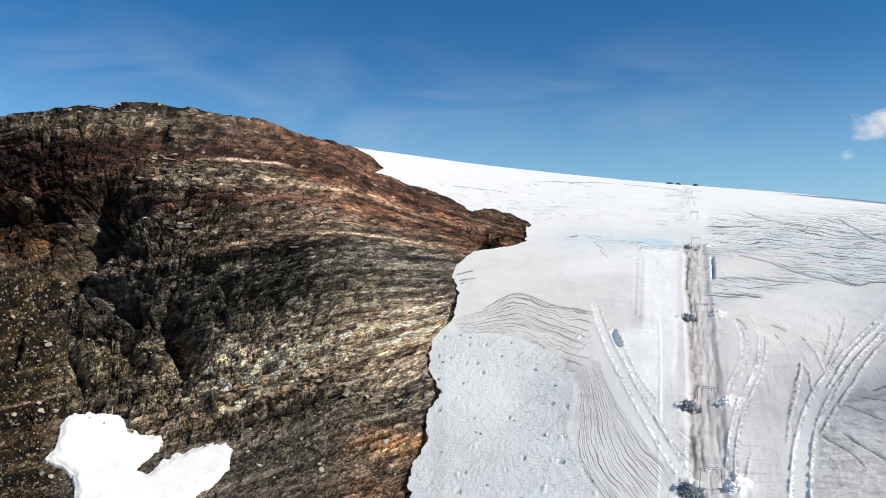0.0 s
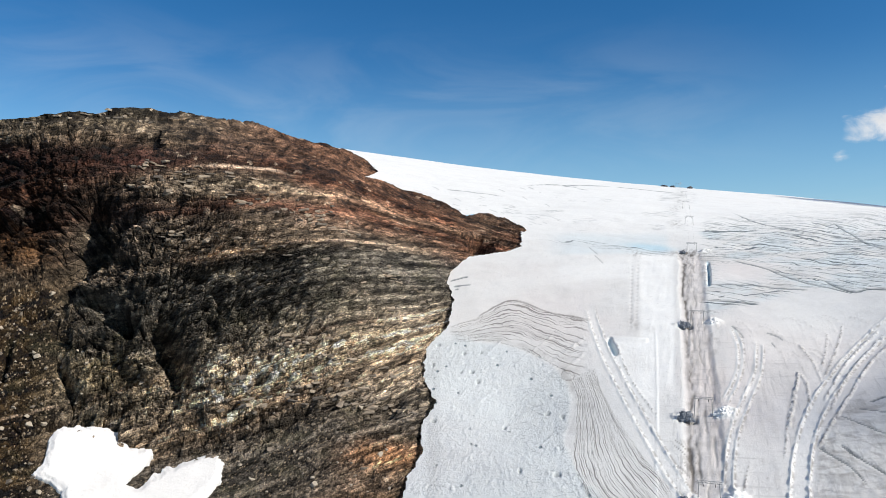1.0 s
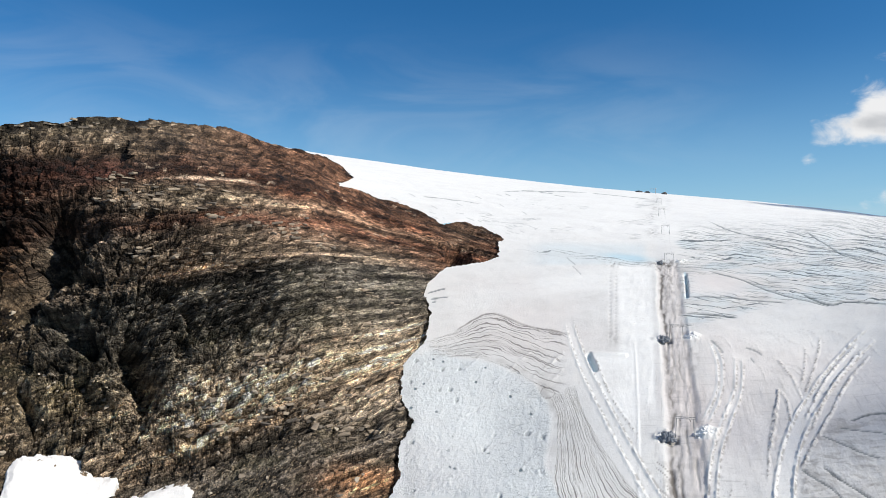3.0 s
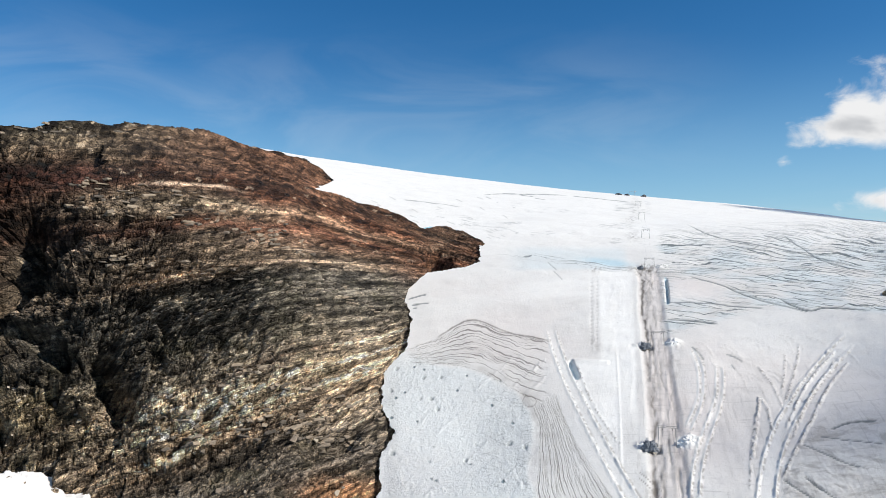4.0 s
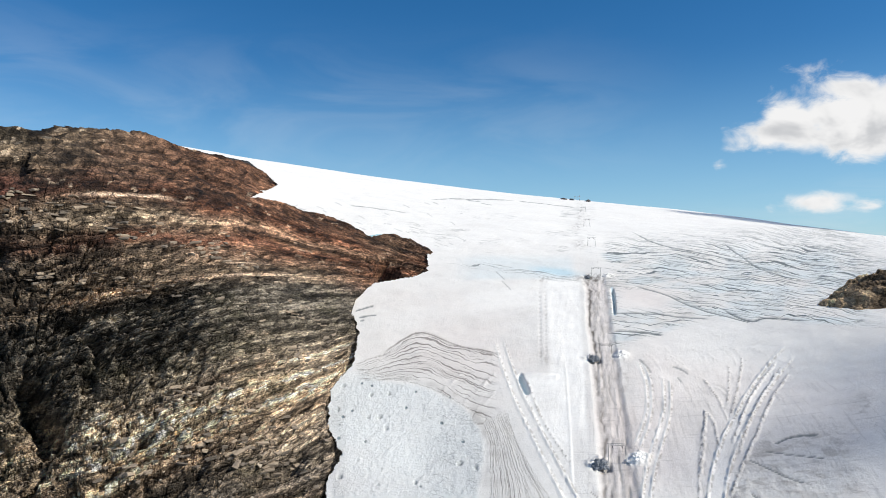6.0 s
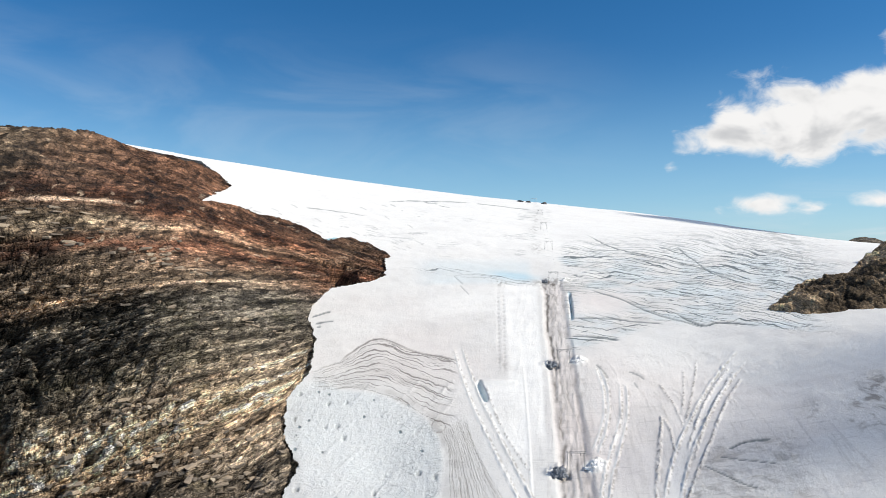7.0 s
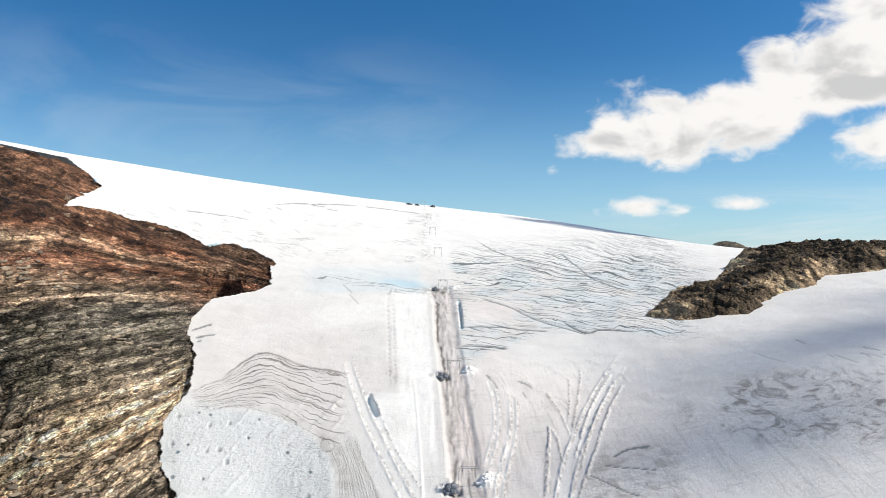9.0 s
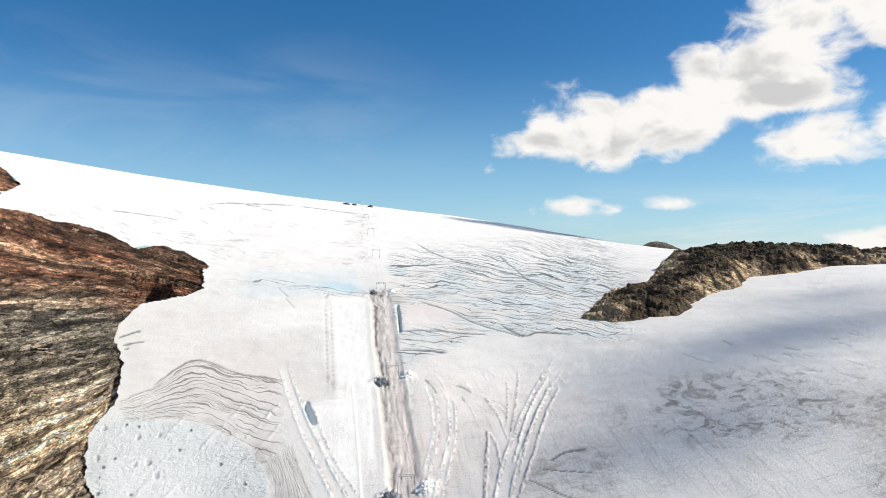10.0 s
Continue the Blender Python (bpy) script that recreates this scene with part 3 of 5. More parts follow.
            dirt_and_shade[sl] = np.maximum(dirt_and_shade[sl], 1.5 * shade_dots * m * step(0.0, 0.4, vnoise(x[sl] / 0.45, y[sl] / 0.8, n0[sl], 82)))

    def wander(u0, v0, slope, length, bend=0.05):
        """A crooked line in start-view pixels."""
        pts, s = [(u0, v0)], slope
        for _ in range(5):
            s += dice.gauss(0, bend)
            pts.append((pts[-1][0] + length / 5, pts[-1][1] + s * length / 5))
        return pts

    def between(one, two, k):
        return [(a + (c - a) * k, b + (d - b) * k) for (a, b), (c, d) in zip(one, two)]

    # the bare-ice tongue
    curve = smooth_line([(800, 560), (850, 588), (905, 592), (965, 612), (1005, 638), (1022, 670), (1020, 720), (1012, 770), (1040, 822), (1100, 872), (1170, 930)])
    d, t, side = near_line(uw, vw, curve)
    left = np.where(side > 0, 1.0, 0.0)
    tongue = left * step(0, 12, d) * step(560, 600, v) * step(1200, 1120, u)
    ice += 0.22 * tongue * step(1400, 1000, u)
    dirt_and_shade += 0.16 * (1 - left) * step(75, 10, d) * step(-0.3, 0.5, fbm(uw / 30, vw / 9, n0, 4, 36)) * step(0.02, 0.2, t) * step(0.75, 0.55, t)
    dirt_and_shade += 0.30 * step(8, 0, d) * step(0.1, 0.3, t) * step(0.6, 0.5, t) * step(-0.3, 0.4, fbm(x / 8, y / 8, n0, 3, 34))
    knot = np.exp(-(((uw - 1012) / 18) ** 2 + ((vw - 648) / 13) ** 2))
    dirt_and_shade += 0.20 * knot + 0.10 * np.exp(-(((uw - 1022) / 20) ** 2 + ((vw - 552) / 7) ** 2))
    # foliation: contour lines over its brow, and the sheaf that fans out down its flank
    brow = [(800, 566), (850, 552), (888, 529), (920, 518), (965, 536), (1005, 546), (1056, 554)]
    lip = [(785, 588), (830, 593), (870, 590), (930, 604), (970, 622), (1005, 642), (1040, 655)]
    inner = [(1016, 650), (1031, 690), (1026, 738), (1019, 785), (1030, 826), (1058, 875), (1105, 930)]
    outer = [(1052, 590), (1062, 650), (1085, 703), (1116, 750), (1146, 790), (1178, 826), (1210, 868)]
    seam(brow[1:], 0.9, 0.5)
    phase, sheaf = n0.copy(), n0.copy()
    for one, two, count, start in ((brow, lip, 17, 0), (inner, outer, 30, 40)):
        sl, da, ta, sa = stroke(one, 190, 3.0)
        db, tb, sb = near_line(u[sl] + 3 * wob2[sl], v[sl] + 3 * wob2[sl], smooth_line(two))
        c = da / np.maximum(da + db, 0.1)
        on = (sa * sb < 0) * step(0.0, 0.12, ta) * step(1.0, 0.86, ta) * step(1.0, 0.9, tb)
        take = on > sheaf[sl]
        phase[sl] = np.where(take, start + count * c, phase[sl])
        sheaf[sl] = np.maximum(sheaf[sl], on)
    dirt_and_shade += 0.06 * sheaf
    for k in range(6):
        a = k * 1.05
        seam([(1012 + 12 * math.cos(a + q), 648 + 9 * math.sin(a + q)) for q in (0, 0.5, 1.0, 1.5, 2.0)], 0.5, 0.5)
    # cross-cracks, slanting ridges, pits and lumps on the bare ice
    for _ in range(14):
        a, b, n = dice.uniform(775, 990), dice.uniform(600, 860), dice.uniform(18, 60)
        berm([(a, b), (a + 0.5 * n, b - 0.40 * n + dice.gauss(0, 2)), (a + n, b - 0.78 * n)], dice.uniform(0.22, 0.5), 0.4, 0.4, 0.05)
    for a, b, n in ((866, 616, 34), (955, 674, 36), (985, 626, 48), (1003, 640, 38), (962, 600, 26), (1020, 600, 22)):
        berm([(a, b), (a + 0.5 * n, b - 0.36 * n), (a + n, b - 0.8 * n)], 0.5, 0.45, 0.3, 0.1)
    p1, p2, who, _ = cells(x / 3.4, y / 5.2, n0 + 0.5, 41)
    pits = tongue * step(0.26, 0.10, p1 + 0.12 * fine) * (who > 0.80)
    relief -= 0.5 * pits
    relief += tongue * (0.35 * step(0.25, 0.05, p1) * (who < 0.16) + 0.05 * vnoise(x / 1.5, y / 2.2, n0, 42) + 0.05 * vnoise(x / 0.7, y / 1.0, n0, 43))
    # the pits' dark insides are painted as well
    slit_shade += 0.5 * pits
    dirt_and_shade += 0.12 * step(20, 2, np.abs(u - 775 + 0.0 * v)) * step(600, 640, v) * tongue

    # algae-tinted firn above the tongue and on the open field
    algae += 0.55 * step(-0.4, 0.5, fbm(x / 45, y / 45, n0, 4, 51)) * step(440, 470, v) * step(420, 300, np.abs(u - 1000))
    algae += 0.45 * step(540, 600, v) * step(1250, 1320, u) * step(-0.5, 0.3, fbm(x / 30, y / 30, n0, 4, 52))

    # the broken zone of transverse crevasses beside the lift
    hump = np.exp(-(((u - 1318) / 62) ** 4 + ((v - 474) / 19) ** 4))
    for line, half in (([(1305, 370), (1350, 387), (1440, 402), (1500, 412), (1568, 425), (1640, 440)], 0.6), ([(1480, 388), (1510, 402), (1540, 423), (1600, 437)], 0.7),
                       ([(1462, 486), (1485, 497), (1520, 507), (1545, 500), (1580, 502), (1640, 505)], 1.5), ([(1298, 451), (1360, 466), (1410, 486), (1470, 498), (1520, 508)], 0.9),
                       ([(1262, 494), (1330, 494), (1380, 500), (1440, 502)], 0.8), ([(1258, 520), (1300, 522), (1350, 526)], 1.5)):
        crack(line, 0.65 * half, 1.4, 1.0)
    zone = step(1240, 1262, u + 10 * wob) * step(384, 410, v) * step(0, -14, v - np.interp(u, [1246, 1330, 1410, 1480, 1568, 1690], [552, 534, 512, 508, 510, 520])) * step(1860, 1680, u + 60 * wob) * (1 - hump)
    field = zone + 0.55 * step(1246, 1262, u + 10 * wob) * step(366, 392, v + 0.03 * (u - 1250)) * step(420, 400, v) * step(1860, 1680, u + 60 * wob)
    field += 0.75 * step(950, 1010, u) * step(1204, 1190, u) * step(0, 4, v - 409 - 0.1 * (u - 960)) * step(12, 6, v - 409 - 0.13 * (u - 960))
    field += 0.42 * step(330, 345, v) * step(410, 395, v) * step(700, 800, u) * step(1246, 1235, u) * step(0.05, 0.35, fbm(u / 40, v / 12, n0, 3, 69))
    ice += 0.34 * zone * step(-0.3, 0.4, fbm(u / 60, v / 12, n0, 3, 67))
    dirt_and_shade += 0.16 * zone * step(0.0, 0.6, fbm(u / 50, v / 9, n0, 4, 68))
    relief += zone * 0.14 * fbm(u / 26, (v - 0.08 * u) / 4.5, n0, 3, 66)
    fresh_and_lit += 0.15 * hump
    algae += 0.4 * hump
    # cut bank at its end, its blue shade painted in through the ice tint
    got = stroke([(1260, 456), (1262, 475), (1262, 496)], 12, 0.3)
    relief[got[0]] -= 2.0 * step(3.6, 1.0, got[1]) * step(0, 0.2, got[2]) * step(1, 0.8, got[2])
    ice[got[0]] += 0.8 * step(3.4, 1.2, got[1])

    # blue ice at the head of the groomed strip
    blue = np.exp(-(((uw - 1160) / 42) ** 2 + ((v - 429 - 0.1 * (u - 1160)) / 5.5) ** 2))
    ice += 1.0 * blue + 0.3 * step(960, 1030, u) * step(1200, 1180, u) * step(400, 415, v) * step(446, 438, v)
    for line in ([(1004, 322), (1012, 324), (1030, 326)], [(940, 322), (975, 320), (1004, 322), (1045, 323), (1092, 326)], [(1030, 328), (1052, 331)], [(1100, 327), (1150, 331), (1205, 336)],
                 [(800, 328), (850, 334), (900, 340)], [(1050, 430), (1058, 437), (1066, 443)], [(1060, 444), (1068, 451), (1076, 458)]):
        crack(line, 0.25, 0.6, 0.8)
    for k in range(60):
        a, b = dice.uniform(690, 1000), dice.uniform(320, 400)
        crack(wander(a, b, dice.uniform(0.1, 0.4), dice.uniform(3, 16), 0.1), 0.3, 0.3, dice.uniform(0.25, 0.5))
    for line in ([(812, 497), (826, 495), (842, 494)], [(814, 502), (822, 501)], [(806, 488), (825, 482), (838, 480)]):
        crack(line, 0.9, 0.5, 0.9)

    # groomed strip beside the lift
    strip = step(1132, 1146, u + 2 * wob) * step(1204, 1196, u + 2 * wob2) * step(438, 446, v) * step(700, 640, v)
    fresh_and_lit += 0.9 * strip + 0.45 * step(960, 1010, u) * step(1140, 1120, u) * step(430, 450, v) * step(540, 460, v) * step(-0.5, 0.3, wob)
    fresh_and_lit += 0.55 * step(430, 380, v) + 0.75 * step(1085, 1095, u) * step(1172, 1166, u) * step(583, 588, v) * step(720, 660, v - 0.4 * (u - 1130))
    relief += 0.10 * strip * fbm(lx / 2.2, ly / 18, n0, 3, 70)
    berm([(1166, 560), (1168, 620), (1169, 700), (1167, 780), (1165, 880)], 0.3, 0.5, 0.2, 0.0, 0.3)
    edge = np.abs(u - np.interp(v, [560, 700, 900], [1168, 1169, 1165])) * step(560, 580, v)
    fresh_and_lit = np.maximum(fresh_and_lit, 0.95 * step(4.5, 2.0, edge) * step(560, 580, v))
    # the dirty trodden track below the lift
    lift_u = 1217 + (v - 322) * 0.070
    wide = np.maximum(v, 440) / 520
    off = (u - lift_u - 3) / wide + 4 * wob
    under = step(27, 17, np.abs(off)) * step(430, 446, v)
    streaky = fbm(lx / 1.3, ly / 22, n0, 4, 71)
    dirt_and_shade += under * (0.08 + 0.17 * step(-0.05, 0.4, streaky) + 0.16 * step(0.1, 0.5, fbm(lx / 2.5, ly / 3.0, n0, 4, 74)))
    for at, w, amount in ((-15, 2.6, 0.75), (-6, 1.8, 0.5), (4, 1.2, 0.40), (14, 1.4, 0.3)):
        line = np.exp(-((off - at + 4 * wob2 + 3 * wob) / w) ** 2) * step(436, 450, v) * step(-0.25, 0.25, fbm(lx / 1.6, ly / 10, n0, 3, 73 + int(at) % 7))
        dirt_and_shade += amount * line
        relief -= 0.15 * line
    algae += 0.6 * under
    tan = step(1250, 1262, u) * step(1292, 1280, u - 0.05 * (v - 560)) * step(568, 590, v) * step(-0.5, 0.4, fbm(lx / 5, ly / 30, n0, 3, 76))
    dirt_and_shade += 0.12 * tan
    algae += 0.3 * tan
    relief -= 0.5 * under
    relief += 0.12 * under * vnoise(lx / 0.9, ly / 6, n0, 72)
    # trampled churn on the far side of the tongue's sheaf, and drag marks across it
    churn = np.exp(-(((u - 1222) / 20) ** 2 + ((v - 790) / 48) ** 2))
    dirt_and_shade += 0.45 * churn * step(0.0, 0.4, fbm(lx / 1.8, ly / 4.0, n0, 4, 77))
    for k in range(12):
        a, b = dice.uniform(1196, 1215), dice.uniform(735, 850)
        seam([(a, b), (a + 18, b + 13), (a + 44, b + 30)], 0.5, 0.5)

    # grit blown or dug out in spots
    for su, sv, ru, rv, amount in ((1226, 440, 26, 7, 0.85), (1136, 441, 13, 5, 0.7), (1128, 560, 10, 9, 0.35), (1270, 590, 16, 26, 0.30), (1225, 620, 7, 70, 0.45), (1222, 500, 6, 40, 0.4),
                                   (1255, 470, 8, 25, 0.3), (1410, 720, 9, 60, 0.25), (1213, 345, 9, 14, 0.35), (1207, 390, 12, 7, 0.5), (1204, 362, 12, 4, 0.45)):
        spot = np.exp(-(((uw - su) / ru) ** 2 + ((vw - sv) / rv) ** 2))
        dirt_and_shade += amount * spot * step(-0.2, 0.35, fbm(lx / 1.0, ly / 3.5, n0, 4, 75))

    # vehicle lanes between their banks
    def lane(points, half, high, white=0.3):
        got = stroke(points, half * 1.6 + 14, 0.8)
        if not got:
            return
        sl, dl, tl, lean = got
        ends = step(0.0, 0.15, tl) * step(1.0, 0.88, tl)
        h = half * np.clip(v[sl] / 800, 0.5, 1.1)
        floor = step(h, h - 2.5, dl) * ends
        gap = (dl - h) * y[sl] / 1243
        lumps = np.clip(0.9 + 0.9 * vnoise(x[sl] / 0.5, y[sl] / 0.9, n0[sl], 83), 0.1, 2.0)
        bank = np.exp(-(gap / 0.38) ** 2) * ends
        dirt_and_shade[sl] *= 1 - 0.8 * floor
        relief[sl] = relief[sl] * (1 - 0.35 * floor) - 0.10 * floor + 0.34 * high * bank * lumps
        # bank flanks: one side painted dark for shade, the other white for sunlight
        dirt_and_shade[sl] = np.maximum(dirt_and_shade[sl], 0.62 * np.exp(-((gap + 0.45 * np.sign(lean)) / 0.32) ** 2) * ends * step(-0.15, 0.3, vnoise(x[sl] / 0.45, y[sl] / 0.8, n0[sl], 84)))
        fresh_and_lit[sl] = np.maximum(fresh_and_lit[sl] * (1 - floor), np.maximum(white * floor, 0.9 * np.exp(-((gap - 0.25 * np.sign(lean)) / 0.35) ** 2) * ends))

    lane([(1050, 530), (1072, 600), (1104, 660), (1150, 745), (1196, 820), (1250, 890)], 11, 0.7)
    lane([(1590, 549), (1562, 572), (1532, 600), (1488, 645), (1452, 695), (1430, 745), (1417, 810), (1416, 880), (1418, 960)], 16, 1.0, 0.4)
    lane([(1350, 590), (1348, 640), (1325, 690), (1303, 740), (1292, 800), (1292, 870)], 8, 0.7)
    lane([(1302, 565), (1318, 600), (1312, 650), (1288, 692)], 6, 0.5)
    for line, high in (([(1562, 568), (1520, 606), (1490, 640), (1462, 690)], 0.8), ([(1570, 575), (1530, 616), (1500, 652), (1472, 705)], 0.7), ([(1585, 585), (1546, 622), (1520, 660), (1478, 722), (1450, 770)], 0.9),
                       ([(1417, 640), (1414, 670), (1407, 700), (1400, 740)], 0.9), ([(1418, 642), (1434, 660), (1436, 700)], 0.6), ([(1412, 665), (1398, 720), (1392, 790)], 0.4),
                       ([(1496, 560), (1490, 590), (1478, 620), (1462, 650)], 0.5), ([(1420, 595), (1446, 625), (1458, 655)], 0.5), ([(1470, 575), (1466, 610), (1456, 640)], 0.35),
                       ([(1330, 800), (1322, 830), (1316, 860)], 0.4), ([(1098, 590), (1110, 630), (1130, 665), (1170, 720)], 0.35)):
        berm(line, high, 0.45, 0.9, 0.45)
    for k in range(26):
        a, b, n = dice.uniform(1300, 1560), dice.uniform(543, 610), dice.uniform(14, 46)
        berm([(a, b), (a + 0.6 * n, b + 0.12 * n), (a + n, b + dice.uniform(0.3, 0.9) * n)], dice.uniform(0.12, 0.3), 0.35, 0.3, 0.12)
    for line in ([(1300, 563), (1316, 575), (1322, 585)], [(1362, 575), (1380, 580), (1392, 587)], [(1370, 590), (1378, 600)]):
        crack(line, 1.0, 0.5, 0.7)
    # a double row of footsteps and the cut bank beside the lane
    for k in (1126, 1136):
        row = np.exp(-((u - k + 0.04 * (v - 480)) / 2.2) ** 2) * step(450, 465, v) * step(572, 558, v)
        foot = row * step(0.1, 0.7, np.sin(v * 1.05 + 2.2 * (k > 1130)))
        relief -= 0.22 * foot
        dirt_and_shade += 0.22 * foot
    bank, tb, _ = near_line(u, v, [(1085, 584), (1150, 588)])
    relief += 0.5 * step(5, 0, bank)
    pit, tp, _ = near_line(u, v, [(1086, 588), (1096, 608)])
    relief -= 2.2 * step(6, 2, pit)
    # the pit's blue shade is put in as ice tint
    ice += 0.7 * step(6, 2, pit)
    # snow heaped and dug out round the mast feet
    for mx, my in MASTS[:4]:
        for ox, oy, rad, h in ((-3.4, -0.2, 1.5, -1.8), (-5.4, -0.6, 1.5, -1.2), (-6.6, 1.0, 1.2, 1.0), (-3.0, 2.0, 1.6, 1.2), (4.8, -0.4, 2.8, 0.9), (7.0, 0.2, 1.8, 0.6), (3.2, 0.2, 0.8, -1.2)):
            g = np.exp(-(((x - mx - ox) / rad) ** 2 + ((y - my - oy) / (rad * 1.2)) ** 2))
            relief += h * g * (0.8 + 0.7 * vnoise(x / 0.9, y / 0.9, n0, 91))
            if ox > 4:
                fresh_and_lit = np.maximum(fresh_and_lit, 0.9 * step(0.25, 0.6, g))
                dirt_and_shade *= 1 - 0.8 * step(0.2, 0.6, g)
            elif h < 0:
                # shade inside the dug pits, painted on as dark flecks
                dirt_and_shade += 0.30 * step(0.2, 0.8, g) * step(-0.3, 0.3, vnoise(x / 0.8, y / 1.0, n0, 92))

    # streaked meltwater dirt on the bowl to the side
    bowl = np.exp(-(((u - 2080) / 330) ** 2 + ((v - 618) / 62) ** 2))
    bowl = step(0.1, 0.6, bowl + 0.3 * fbm(u / 90, v / 50, n0, 3, 102))
    brown = step(2300, 2480, u + 60 * wob) * step(560, 620, v + 20 * wob)
    bowl = np.maximum(bowl, 0.8 * brown)
    dirt_and_shade += brown * (0.16 + 0.20 * step(-0.1, 0.5, fbm(u / 30, v / 16, n0, 4, 103)))
    relief += 0.25 * bowl * fbm(x / 5, y / 3, n0, 3, 107)
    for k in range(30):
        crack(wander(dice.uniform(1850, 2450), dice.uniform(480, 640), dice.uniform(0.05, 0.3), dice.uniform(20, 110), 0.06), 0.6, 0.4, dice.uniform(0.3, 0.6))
    # the rough dirty slab past the lanes
    slab = step(-6, 8, u - np.interp(v, [640, 700, 760, 900], [1560, 1492, 1452, 1440])) * step(1740, 1640, u) * step(640, 690, v)
    dirt_and_shade += slab * (0.07 + 0.22 * step(0.0, 0.5, fbm(u / 60, v / 7, n0, 4, 104)))
    relief += slab * (0.12 * fbm(x / 1.2, y / 1.8, n0, 3, 108))
    bowl = np.maximum(bowl, 0.55 * slab)
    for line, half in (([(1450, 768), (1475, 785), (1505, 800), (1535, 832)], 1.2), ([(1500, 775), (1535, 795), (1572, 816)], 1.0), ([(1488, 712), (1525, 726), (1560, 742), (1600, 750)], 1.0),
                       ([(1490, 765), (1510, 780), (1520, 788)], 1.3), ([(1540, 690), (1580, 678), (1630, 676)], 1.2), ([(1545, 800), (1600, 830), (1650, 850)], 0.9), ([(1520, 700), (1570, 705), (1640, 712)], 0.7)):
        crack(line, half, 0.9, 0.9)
    dirt_and_shade += 0.09 * step(560, 600, v) * step(1270, 1300, u) * step(1560, 1500, u) * step(0.0, 0.5, fbm(lx / 1.4, ly / 24, n0, 4, 105))
    dirt_and_shade += 0.06 * step(0.1, 0.5, fbm(x / 12, y / 20, n0, 5, 106)) * step(400, 450, v)

    fade = step(0, 2.0, r - 118)
    z = z + relief * fade * np.clip(1.4 - r / 1400, 0.2, 1)
    p = np.stack([x, y, z], -1)
    quads = grid_quads(rows, cols)
    # cut back along the rim, ragged
    jx, jy = x + 0.5 * vnoise(x / 2, y / 2, n0, 111) + 0.9 * wob2, y + 1.2 * wob2
    gone = inside(jx, jy, FOOTPRINT).ravel()
    quads = quads[~(gone[quads].sum(1) >= 3)]
    mesh, used = sheet("glacier", p.reshape(-1, 3), quads)
    for name, val in (("dirt_and_shade", dirt_and_shade), ("ice", ice), ("algae", algae), ("fresh_and_lit", fresh_and_lit), ("slit_shade", slit_shade), ("field", field), ("sheaf", sheaf), ("tongue", tongue), ("bowl", bowl)):
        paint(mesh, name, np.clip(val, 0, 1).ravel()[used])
    paint(mesh, "view_px", np.stack([u, v, phase], -1).reshape(-1, 3)[used])
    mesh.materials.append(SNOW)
    tagged(new("glacier", mesh), "old summer snow and bare glacier ice with dirty bands, dark-painted crevasses and vehicle tracks", "glacier", kind="structure")


MASTS = [(55.9, 146.5), (67.9, 181.2), (88.9, 242.2), (120.3, 333.7), (145.7, 408.0), (179.2, 507.5), (221.3, 632.3), (285, 835)]
build_glacier()

# ---- the rock face ----
CREST = [(-200, 240), (-80, 215), (0, 206), (60, 199), (140, 190), (185, 192), (215, 184), (280, 183), (310, 190), (350, 206), (400, 222), (440, 233), (480, 243), (520, 258), (560, 273),
         (620, 293), (668, 307), (720, 325), (780, 345), (835, 372), (880, 372), (905, 381), (930, 392), (945, 408), (1000, 430)]


